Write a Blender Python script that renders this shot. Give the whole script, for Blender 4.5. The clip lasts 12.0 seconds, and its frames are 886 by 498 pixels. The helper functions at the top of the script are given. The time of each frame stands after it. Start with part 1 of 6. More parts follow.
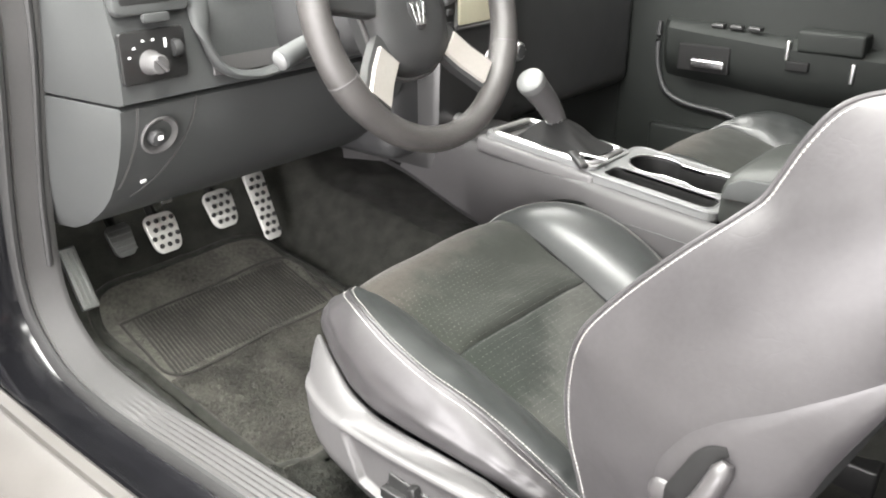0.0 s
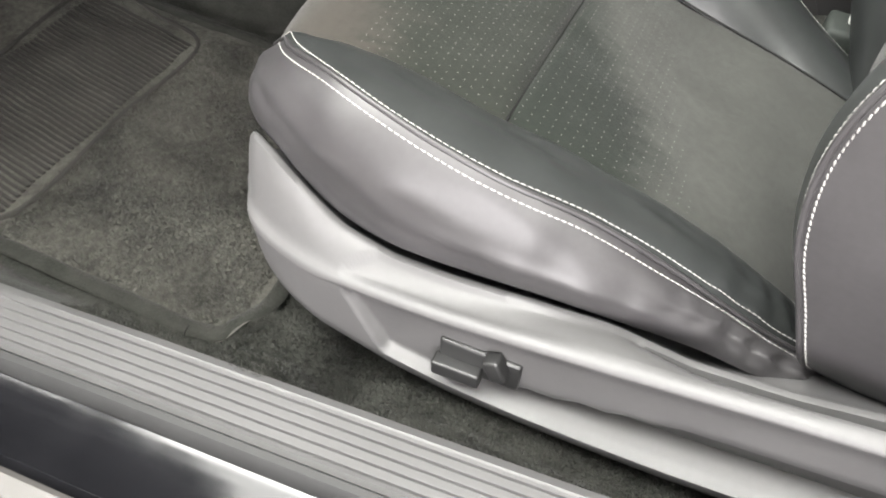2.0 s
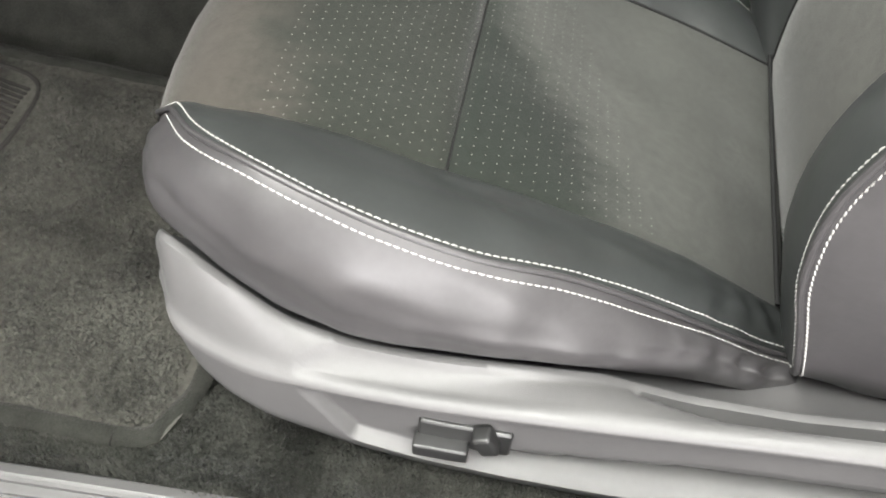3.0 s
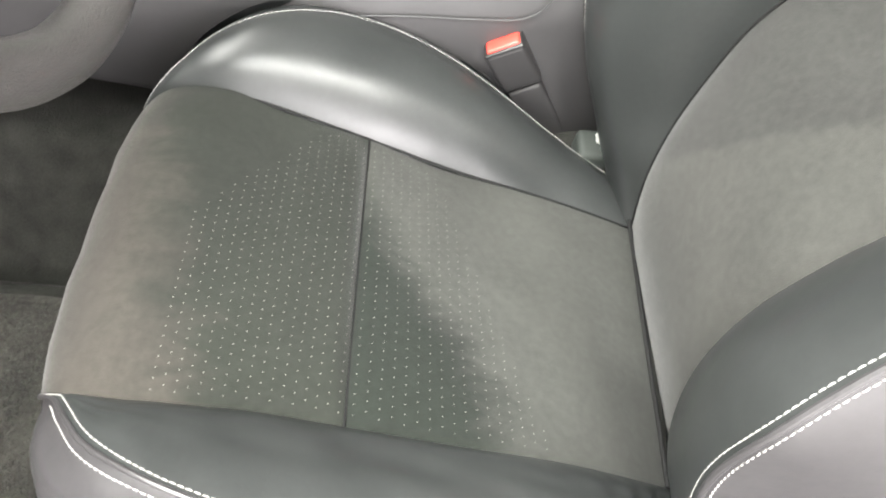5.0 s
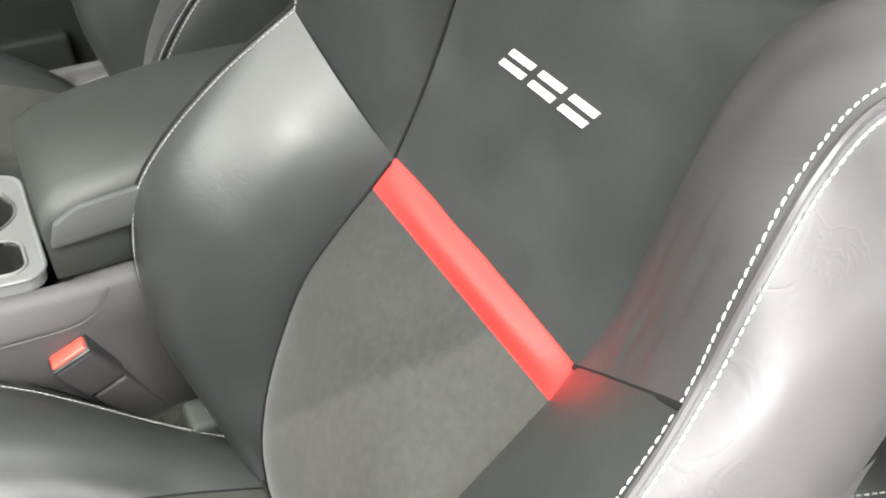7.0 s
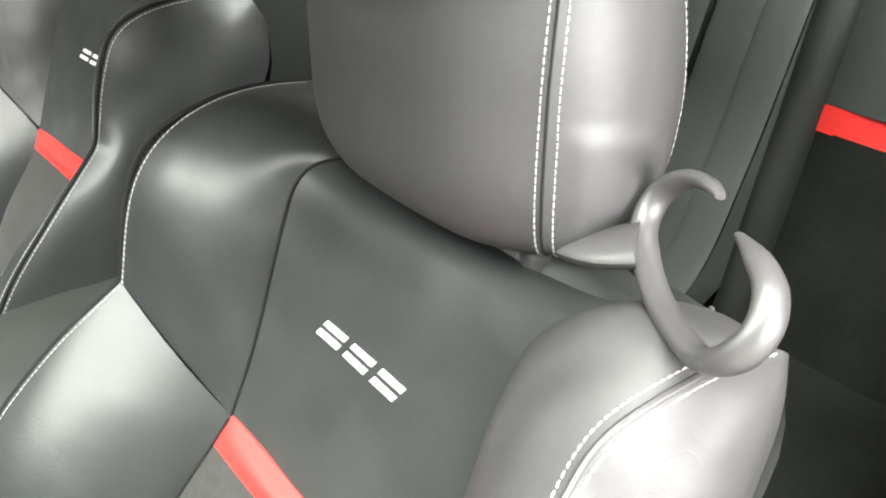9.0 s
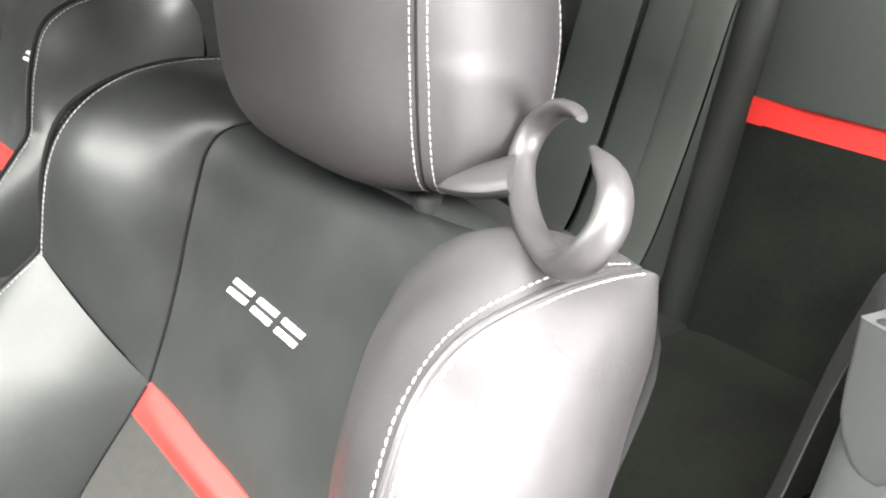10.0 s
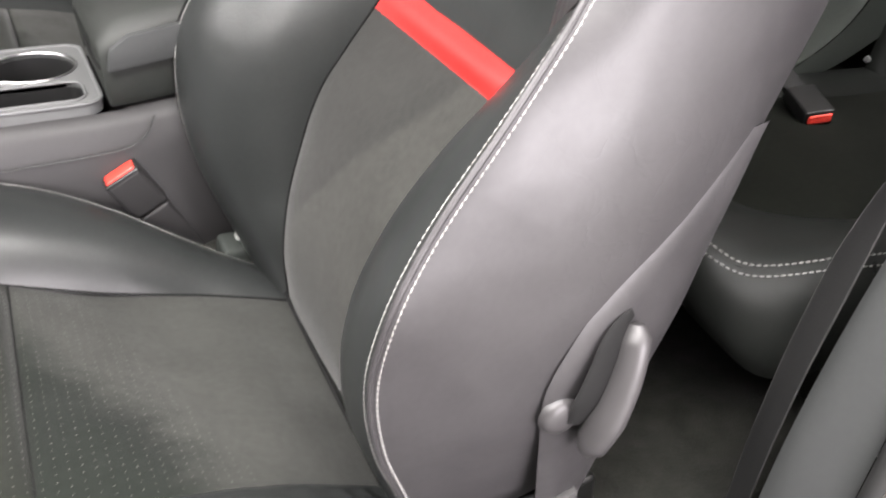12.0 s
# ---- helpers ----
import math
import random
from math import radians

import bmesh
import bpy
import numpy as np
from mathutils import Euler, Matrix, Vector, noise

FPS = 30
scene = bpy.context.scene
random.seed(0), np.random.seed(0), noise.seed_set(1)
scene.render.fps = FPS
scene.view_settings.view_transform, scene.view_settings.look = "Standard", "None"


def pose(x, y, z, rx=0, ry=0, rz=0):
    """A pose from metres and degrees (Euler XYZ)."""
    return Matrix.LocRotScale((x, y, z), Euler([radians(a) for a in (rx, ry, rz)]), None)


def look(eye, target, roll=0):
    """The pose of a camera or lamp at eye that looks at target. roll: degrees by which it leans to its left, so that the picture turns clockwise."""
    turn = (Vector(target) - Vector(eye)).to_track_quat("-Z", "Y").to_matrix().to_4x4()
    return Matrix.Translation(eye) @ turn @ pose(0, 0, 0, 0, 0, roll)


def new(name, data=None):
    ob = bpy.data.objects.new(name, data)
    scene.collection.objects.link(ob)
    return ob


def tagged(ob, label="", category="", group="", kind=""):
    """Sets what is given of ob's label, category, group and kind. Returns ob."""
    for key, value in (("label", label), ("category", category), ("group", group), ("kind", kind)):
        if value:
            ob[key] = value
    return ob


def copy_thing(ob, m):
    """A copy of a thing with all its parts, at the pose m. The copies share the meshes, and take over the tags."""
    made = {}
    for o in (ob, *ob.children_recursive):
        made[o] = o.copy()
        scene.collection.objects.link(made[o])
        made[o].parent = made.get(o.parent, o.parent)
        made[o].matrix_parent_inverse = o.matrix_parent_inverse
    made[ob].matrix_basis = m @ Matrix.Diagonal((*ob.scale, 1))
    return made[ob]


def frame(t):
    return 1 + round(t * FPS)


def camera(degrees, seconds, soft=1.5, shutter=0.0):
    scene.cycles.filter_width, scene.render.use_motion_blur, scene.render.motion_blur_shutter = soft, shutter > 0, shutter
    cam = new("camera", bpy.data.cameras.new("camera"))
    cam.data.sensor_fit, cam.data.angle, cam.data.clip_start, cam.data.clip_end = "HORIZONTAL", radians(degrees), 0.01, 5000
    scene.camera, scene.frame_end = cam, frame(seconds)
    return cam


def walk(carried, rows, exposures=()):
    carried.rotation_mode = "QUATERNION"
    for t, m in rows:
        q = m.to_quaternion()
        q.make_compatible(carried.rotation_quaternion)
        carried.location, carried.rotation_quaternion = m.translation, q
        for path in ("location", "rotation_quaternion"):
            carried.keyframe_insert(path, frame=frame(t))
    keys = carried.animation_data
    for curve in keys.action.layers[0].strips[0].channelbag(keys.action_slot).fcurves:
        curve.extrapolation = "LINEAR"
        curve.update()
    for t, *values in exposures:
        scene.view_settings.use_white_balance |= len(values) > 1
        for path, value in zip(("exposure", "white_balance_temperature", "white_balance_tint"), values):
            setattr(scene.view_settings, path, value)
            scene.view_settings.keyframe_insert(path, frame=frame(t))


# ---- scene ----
import itertools

cam = camera(55.5, 12.0, 1.9, 0.2)
PATH = [
    (0, (-0.946, -0.323, 1.117), (0.463, 0.852, 0.32), -0.3),
    (0.5, (-0.919, -0.187, 1.083), (0.48, 0.938, 0.201), -0.3),
    (1, (-0.868, -0.072, 1.042), (0.54, 0.887, -0.006), -1.3),
    (1.5, (-0.775, 0.022, 0.97), (0.591, 0.813, -0.258), -2.0),
    (2, (-0.692, 0.102, 0.947), (0.57, 0.708, -0.481), -3.3),
    (2.5, (-0.63, 0.19, 0.971), (0.614, 0.617, -0.535), -3.5),
    (2.7, (-0.617, 0.194, 0.962), (0.626, 0.552, -0.563), -3.7),
    (4.3, (-0.493, 0.238, 1.051), (0.69, 0.336, -0.559), -1.6),
    (4.5, (-0.487, 0.225, 1.065), (0.719, 0.302, -0.528), -1.1),
    (5, (-0.498, 0.209, 1.074), (0.834, 0.214, -0.417), -1.0),
    (5.5, (-0.5, 0.16, 1.103), (0.888, 0.033, -0.331), -2.8),
    (6, (-0.473, 0.15, 1.137), (0.924, -0.256, -0.236), -1.4),
    (6.5, (-0.454, 0.134, 1.141), (0.942, -0.488, -0.15), -0.1),
    (6.7, (-0.444, 0.127, 1.139), (0.943, -0.567, -0.124), 0.2),
    (8.3, (-0.414, 0.069, 1.211), (0.891, -0.904, 0.049), -1.3),
    (8.5, (-0.42, 0.066, 1.227), (0.898, -0.943, 0.111), -1.1),
    (9, (-0.44, 0.057, 1.266), (0.897, -1.017, 0.236), -1.0),
    (9.5, (-0.478, 0.043, 1.262), (0.871, -1.072, 0.293), -1.1),
    (10, (-0.515, 0.04, 1.217), (0.83, -1.093, 0.264), -1.3),
    (10.2, (-0.531, 0.046, 1.2), (0.806, -1.092, 0.239), -0.9),
    (10.5, (-0.559, 0.067, 1.132), (0.793, -1.062, 0.186), -1.5),
    (11, (-0.591, 0.099, 1.079), (0.806, -0.976, 0.133), -1.7),
    (11.5, (-0.623, 0.137, 1.051), (0.821, -0.794, 0.028), -1.8),
    (12, (-0.656, 0.19, 1.029), (0.805, -0.533, -0.13), -2.2),
]
walk(cam, [(t, look(eye, target, roll)) for t, eye, target, roll in PATH],
     [(0, 0.1, 6500, 10), (0.5, 0.22, 6500, 10), (1, 0.12, 6500, 10), (1.5, 0, 6500, 12), (2, -0.25, 6500, 10), (2.5, -0.36, 6500, 9), (2.7, -0.36, 6500, 9), (4.3, 0.33, 6500, 6), (5, 0.3, 6500, 10), (5.5, 0.28, 6500, 11), (6, 0.18, 6500, 9), (6.5, -0.03, 6500, 9), (8.5, 0.16, 6500, 6), (9, 0.5, 6500, 5), (9.5, 0.68, 6500, 5), (10, 0.6, 6500, 9), (10.5, 0.02, 6500, 16), (11, -0.42, 6500, 19), (12, -0.46, 6500, 16)])


# ---------------------------------------------------------------- world and light
world = bpy.data.worlds.new("world")
scene.world = world
world.use_nodes = True
world.node_tree.nodes["Background"].inputs[0].default_value = (0.70, 0.82, 0.74, 1)
world.node_tree.nodes["Background"].inputs[1].default_value = 0.05
scene.view_settings.exposure = 0.0


def area_lamp(name, x, y, z, sx, sy, watts, colour, rx=0.0, ry=0.0, rz=0.0):
    data = bpy.data.lights.new(name, "AREA")
    data.shape, data.size, data.size_y, data.energy, data.color = "RECTANGLE", sx, sy, watts, colour
    ob = new(name, data)
    ob.matrix_world = pose(x, y, z, rx, ry, rz)
    return ob


# ---------------------------------------------------------------- materials
def material(name, colour, rough=0.5, metal=0.0, bump=0.0, bump_scale=400.0, mottled=0.12, mottle_scale=12.0,
             sheen=0.0, coat=0.0, cells=False, spec=0.5, stretch=(1, 1, 1), dents=0.0):
    m = bpy.data.materials.new(name)
    m.use_nodes = True
    nt = m.node_tree
    b = nt.nodes["Principled BSDF"]
    b.inputs["Roughness"].default_value = rough
    b.inputs["Metallic"].default_value = metal
    b.inputs["Specular IOR Level"].default_value = spec
    b.inputs["Sheen Weight"].default_value = sheen
    b.inputs["Sheen Roughness"].default_value = 0.4
    b.inputs["Coat Weight"].default_value = coat
    tc = nt.nodes.new("ShaderNodeTexCoord")
    mp = nt.nodes.new("ShaderNodeMapping")
    mp.inputs["Scale"].default_value = stretch
    nt.links.new(tc.outputs["Object"], mp.inputs["Vector"])
    # two scales of uneven colour
    n1 = nt.nodes.new("ShaderNodeTexNoise")
    n1.inputs["Scale"].default_value, n1.inputs["Detail"].default_value = mottle_scale, 6
    n2 = nt.nodes.new("ShaderNodeTexNoise")
    n2.inputs["Scale"].default_value, n2.inputs["Detail"].default_value = mottle_scale * 14, 3
    add = nt.nodes.new("ShaderNodeMix")
    add.data_type = "FLOAT"
    add.inputs[0].default_value = 0.4
    for n, k in ((n1, 2), (n2, 3)):
        nt.links.new(mp.outputs[0], n.inputs["Vector"])
        nt.links.new(n.outputs[0], add.inputs[k])
    ramp = nt.nodes.new("ShaderNodeMapRange")
    ramp.inputs[1].default_value, ramp.inputs[2].default_value = 0.3, 0.7
    ramp.inputs[3].default_value, ramp.inputs[4].default_value = 1 - mottled, 1 + mottled
    nt.links.new(add.outputs[0], ramp.inputs[0])
    mul = nt.nodes.new("ShaderNodeVectorMath")
    mul.operation = "SCALE"
    mul.inputs[0].default_value = colour
    nt.links.new(ramp.outputs[0], mul.inputs["Scale"])
    nt.links.new(mul.outputs[0], b.inputs["Base Color"])
    rr = nt.nodes.new("ShaderNodeMapRange")
    rr.inputs[1].default_value, rr.inputs[2].default_value = 0.3, 0.7
    rr.inputs[3].default_value, rr.inputs[4].default_value = max(0.02, rough - 0.06), min(1, rough + 0.06)
    nt.links.new(n1.outputs[0], rr.inputs[0])
    nt.links.new(rr.outputs[0], b.inputs["Roughness"])
    if bump > 0:
        if cells:
            tex = nt.nodes.new("ShaderNodeTexVoronoi")
            tex.feature = "DISTANCE_TO_EDGE"
        else:
            tex = nt.nodes.new("ShaderNodeTexNoise")
            tex.inputs["Detail"].default_value = 4
        tex.inputs["Scale"].default_value = bump_scale
        nt.links.new(mp.outputs[0], tex.inputs["Vector"])
        bm_ = nt.nodes.new("ShaderNodeBump")
        bm_.inputs["Strength"].default_value = bump
        bm_.inputs["Distance"].default_value = 0.002
        nt.links.new(tex.outputs[0], bm_.inputs["Height"])
        nt.links.new(bm_.outputs[0], b.inputs["Normal"])
        if dents > 0:
            # soft creases and hollows of worn upholstery
            n3 = nt.nodes.new("ShaderNodeTexNoise")
            n3.inputs["Scale"].default_value, n3.inputs["Detail"].default_value, n3.inputs["Distortion"].default_value = 15, 2.5, 0.25
            n3.inputs["Roughness"].default_value = 0.45
            nt.links.new(mp.outputs[0], n3.inputs["Vector"])
            b2 = nt.nodes.new("ShaderNodeBump")
            b2.inputs["Strength"].default_value, b2.inputs["Distance"].default_value = dents, 0.006
            # sparse fine creases: thin lines where a second noise crosses its middle, in patches only
            n4 = nt.nodes.new("ShaderNodeTexNoise")
            n4.inputs["Scale"].default_value, n4.inputs["Detail"].default_value, n4.inputs["Distortion"].default_value = 30, 3, 0.8
            n5 = nt.nodes.new("ShaderNodeTexNoise")
            n5.inputs["Scale"].default_value, n5.inputs["Detail"].default_value = 6, 1
            for n in (n4, n5):
                nt.links.new(mp.outputs[0], n.inputs["Vector"])
            off = nt.nodes.new("ShaderNodeMath")
            off.operation = "SUBTRACT"
            off.inputs[1].default_value = 0.5
            nt.links.new(n4.outputs[0], off.inputs[0])
            line = nt.nodes.new("ShaderNodeMath")
            line.operation = "ABSOLUTE"
            nt.links.new(off.outputs[0], line.inputs[0])
            deep = nt.nodes.new("ShaderNodeMapRange")
            deep.interpolation_type = "SMOOTHSTEP"
            deep.inputs[1].default_value, deep.inputs[2].default_value = 0.0, 0.035
            deep.inputs[3].default_value, deep.inputs[4].default_value = -0.035, 0.0
            nt.links.new(line.outputs[0], deep.inputs[0])
            where = nt.nodes.new("ShaderNodeMapRange")
            where.interpolation_type = "SMOOTHSTEP"
            where.inputs[1].default_value, where.inputs[2].default_value = 0.54, 0.68
            nt.links.new(n5.outputs[0], where.inputs[0])
            cut = nt.nodes.new("ShaderNodeMath")
            cut.operation = "MULTIPLY_ADD"
            nt.links.new(deep.outputs[0], cut.inputs[0])
            nt.links.new(where.outputs[0], cut.inputs[1])
            nt.links.new(n3.outputs[0], cut.inputs[2])
            nt.links.new(cut.outputs[0], b2.inputs["Height"])
            nt.links.new(b2.outputs[0], bm_.inputs["Normal"])
    return m


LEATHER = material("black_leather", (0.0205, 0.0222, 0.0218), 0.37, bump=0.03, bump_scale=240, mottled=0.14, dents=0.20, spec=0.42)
# paler copy of the black leather: doorway light is put into its colour
LEATHER_LIT = material("door_lit_leather", (0.032, 0.0303, 0.0316), 0.42, bump=0.03, bump_scale=240, mottled=0.16, dents=0.27)
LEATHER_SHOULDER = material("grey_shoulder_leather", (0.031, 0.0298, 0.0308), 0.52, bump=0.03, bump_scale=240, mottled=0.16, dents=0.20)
# suede darkened in its colour for the shade behind the front seats
REAR_SUEDE_SHADED = material("shaded_rear_suede", (0.0078, 0.0086, 0.0069), 0.95, bump=0.2, bump_scale=900, mottled=0.5, mottle_scale=9, spec=0.1)
REAR_TRIM = material("rear_trim_plastic", (0.028, 0.032, 0.029), 0.65, spec=0.25, bump=0.1, bump_scale=900, mottled=0.1)
REAR_TRIM_PALE = material("pale_rear_trim_plastic", (0.037, 0.042, 0.038), 0.65, spec=0.25, bump=0.1, bump_scale=900, mottled=0.1)
REAR_LEATHER = material("upper_rear_leather", (0.026, 0.030, 0.0275), 0.6, bump=0.03, bump_scale=240, mottled=0.14, dents=0.14)
# black leather again, with the shade of the rear put into its colour
REAR_LEATHER_SHADED = material("shaded_rear_leather", (0.0095, 0.0105, 0.0096), 0.52, bump=0.03, bump_scale=240, mottled=0.2, dents=0.22, spec=0.24)
GUIDE = material("guide_plastic", (0.038, 0.036, 0.037), 0.42, bump=0.05, bump_scale=900, mottled=0.08)
SUEDE = material("black_suede", (0.022, 0.022, 0.020), 0.95, bump=0.2, bump_scale=900, mottled=0.3, mottle_scale=9, sheen=0.12, spec=0.2)
SUEDE_DARK = material("perforated_suede", (0.022, 0.024, 0.020), 0.95, bump=0.2, bump_scale=900, mottled=0.45, mottle_scale=7, sheen=0.12, spec=0.2)
RED = material("red_leather", (0.50, 0.020, 0.017), 0.5, bump=0.2, bump_scale=520, cells=True)
THREAD = material("grey_white_thread", (0.30, 0.295, 0.285), 0.8, mottled=0.25, mottle_scale=300)
PERF = material("pale_perforation", (0.12, 0.12, 0.11), 0.9)
EMBROIDERY = material("white_embroidery", (0.55, 0.55, 0.55), 0.7, bump=0.5, bump_scale=1500)
# black for piping and seams, and for shade painted into creases and recesses
PIPING_AND_SHADE = material("black_piping_and_shade", (0.009, 0.009, 0.009), 0.75, spec=0.15)
PLASTIC = material("grey_plastic", (0.062, 0.0605, 0.061), 0.54, bump=0.09, bump_scale=900, mottled=0.08)
PLASTIC_DARK = material("dark_plastic", (0.024, 0.0245, 0.025), 0.5, bump=0.1, bump_scale=900, mottled=0.08)
PLASTIC_BLACK = material("black_plastic", (0.012, 0.012, 0.012), 0.4, mottled=0.1)
DASH_MAT = material("dash_plastic", (0.043, 0.045, 0.045), 0.6, spec=0.25, bump=0.12, bump_scale=900, mottled=0.08)
CARPET = material("grey_carpet", (0.050, 0.0485, 0.0425), 1.0, bump=1.0, bump_scale=520, mottled=0.75, mottle_scale=11, sheen=0.08, spec=0.1)
CARPET_DARK = material("dark_carpet", (0.019, 0.0192, 0.0168), 1.0, bump=1.0, bump_scale=420, mottled=0.5, mottle_scale=34, sheen=0.06, spec=0.1)
CARPET_NAP = material("grey_carpet_nap", (0.036, 0.0365, 0.0325), 1.0, mottled=0.6, mottle_scale=34, spec=0.1)
HEEL = material("heel_pad_rubber", (0.025, 0.0238, 0.0218), 0.9, bump=0.3, bump_scale=300, mottled=0.4, mottle_scale=30, spec=0.2)
RUBBER = material("black_rubber", (0.018, 0.018, 0.018), 0.6, mottled=0.15)
PAINT_BLACK = material("black_paint", (0.006, 0.006, 0.007), 0.16, mottled=0.2, mottle_scale=20, spec=0.4)
PAINT_LIGHT = material("silver_paint", (0.062, 0.058, 0.055), 0.34, coat=0.3, mottled=0.05)
SILVER = material("satin_silver", (0.62, 0.62, 0.62), 0.32, metal=1.0, mottled=0.06, mottle_scale=30)
SILVER_GREY = material("silver_grey_trim", (0.11, 0.112, 0.112), 0.36, mottled=0.08, mottle_scale=30)
CHROME = material("chrome", (0.70, 0.70, 0.70), 0.24, metal=1.0, mottled=0.04)
STEEL = material("brushed_steel", (0.60, 0.60, 0.57), 0.35, metal=0.4, mottled=0.12, mottle_scale=40)
LINING = material("grey_roof_cloth", (0.27, 0.27, 0.255), 0.9, bump=0.3, bump_scale=700, mottled=0.08)
WEBBING = material("grey_webbing", (0.013, 0.013, 0.013), 0.7, bump=0.6, bump_scale=700)
WHITE = material("white_mark", (0.8, 0.8, 0.8), 0.6)
RED_PLASTIC = material("red_plastic", (0.72, 0.05, 0.035), 0.4)
SCREEN = material("display_glass", (0.36, 0.34, 0.26), 0.15, mottled=0.03)
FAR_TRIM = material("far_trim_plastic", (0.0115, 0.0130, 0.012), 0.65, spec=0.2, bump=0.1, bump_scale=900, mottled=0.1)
PEDAL_RUBBER = material("grey_pedal_rubber", (0.07, 0.072, 0.07), 0.55, mottled=0.15)


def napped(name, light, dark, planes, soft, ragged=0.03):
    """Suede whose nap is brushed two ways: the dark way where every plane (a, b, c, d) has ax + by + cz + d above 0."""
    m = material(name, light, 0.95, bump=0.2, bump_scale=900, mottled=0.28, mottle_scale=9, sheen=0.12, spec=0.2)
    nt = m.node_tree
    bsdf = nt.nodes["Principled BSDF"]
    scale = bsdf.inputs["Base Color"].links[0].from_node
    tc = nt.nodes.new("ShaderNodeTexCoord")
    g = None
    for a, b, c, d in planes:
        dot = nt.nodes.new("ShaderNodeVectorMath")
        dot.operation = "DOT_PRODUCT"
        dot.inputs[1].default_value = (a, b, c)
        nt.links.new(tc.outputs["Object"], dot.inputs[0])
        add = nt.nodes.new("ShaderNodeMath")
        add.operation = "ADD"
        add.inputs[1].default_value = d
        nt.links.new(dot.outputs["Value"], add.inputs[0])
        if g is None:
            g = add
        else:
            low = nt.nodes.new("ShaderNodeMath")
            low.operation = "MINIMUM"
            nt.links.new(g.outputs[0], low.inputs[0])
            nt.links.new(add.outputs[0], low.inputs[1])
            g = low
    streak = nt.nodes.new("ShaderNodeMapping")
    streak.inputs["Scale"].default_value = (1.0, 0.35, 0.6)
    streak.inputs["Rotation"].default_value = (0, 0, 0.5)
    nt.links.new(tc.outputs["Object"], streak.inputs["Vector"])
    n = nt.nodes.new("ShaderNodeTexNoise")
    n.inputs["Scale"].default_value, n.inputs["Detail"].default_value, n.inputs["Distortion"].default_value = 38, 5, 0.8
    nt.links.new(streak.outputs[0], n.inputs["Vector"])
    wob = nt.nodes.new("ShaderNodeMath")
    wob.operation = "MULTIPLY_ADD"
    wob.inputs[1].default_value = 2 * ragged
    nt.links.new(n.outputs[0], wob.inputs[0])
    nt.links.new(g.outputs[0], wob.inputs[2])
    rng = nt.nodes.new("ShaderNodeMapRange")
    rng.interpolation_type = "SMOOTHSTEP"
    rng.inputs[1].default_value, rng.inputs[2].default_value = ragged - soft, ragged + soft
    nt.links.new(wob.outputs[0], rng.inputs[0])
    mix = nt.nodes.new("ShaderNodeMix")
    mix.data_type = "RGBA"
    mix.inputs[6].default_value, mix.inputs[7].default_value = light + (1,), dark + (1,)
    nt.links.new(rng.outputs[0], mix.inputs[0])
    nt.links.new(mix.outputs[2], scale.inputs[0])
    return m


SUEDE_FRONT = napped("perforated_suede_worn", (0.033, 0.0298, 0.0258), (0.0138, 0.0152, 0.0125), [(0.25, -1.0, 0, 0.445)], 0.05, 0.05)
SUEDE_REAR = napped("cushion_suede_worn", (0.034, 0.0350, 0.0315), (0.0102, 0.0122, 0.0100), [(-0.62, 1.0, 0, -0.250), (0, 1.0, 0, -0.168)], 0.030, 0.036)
SUEDE_BACK = napped("backrest_suede_worn", (0.034, 0.034, 0.031), (0.024, 0.024, 0.0225), [(0.76, 0, 0.65, -0.217)], 0.006, 0.006)
CONCRETE = material("garage_floor", (0.30, 0.29, 0.28), 0.6, bump=0.2, bump_scale=60, mottled=0.15, mottle_scale=3)
# unseen ceiling, made whiter than the walls to bounce sheen onto the leather
CEILING = material("white_ceiling", (0.72, 0.72, 0.70), 0.85, mottled=0.05, mottle_scale=3)
WALL = material("white_wall", (0.27, 0.27, 0.26), 0.8, mottled=0.05, mottle_scale=3)


# ---------------------------------------------------------------- shapes
def mesh_of(name, bm, mat, smooth=True, sharp=42):
    bmesh.ops.recalc_face_normals(bm, faces=bm.faces)
    me = bpy.data.meshes.new(name)
    bm.to_mesh(me)
    bm.free()
    me.materials.append(mat)
    if smooth:
        me.polygons.foreach_set("use_smooth", [True] * len(me.polygons))
        me.set_sharp_from_angle(angle=radians(sharp))
    return me


def part(name, bm, mat, parent=None, label="", smooth=True, sharp=42):
    ob = new(name, mesh_of(name, bm, mat, smooth, sharp))
    if parent is not None:
        ob.parent = parent
    if label:
        ob["label"] = label
    return ob


def thing(name, label, category, group="", kind="", at=(0, 0, 0)):
    ob = new(name)
    ob.empty_display_size = 0.05
    ob.location = at
    return tagged(ob, label, category, group, kind)


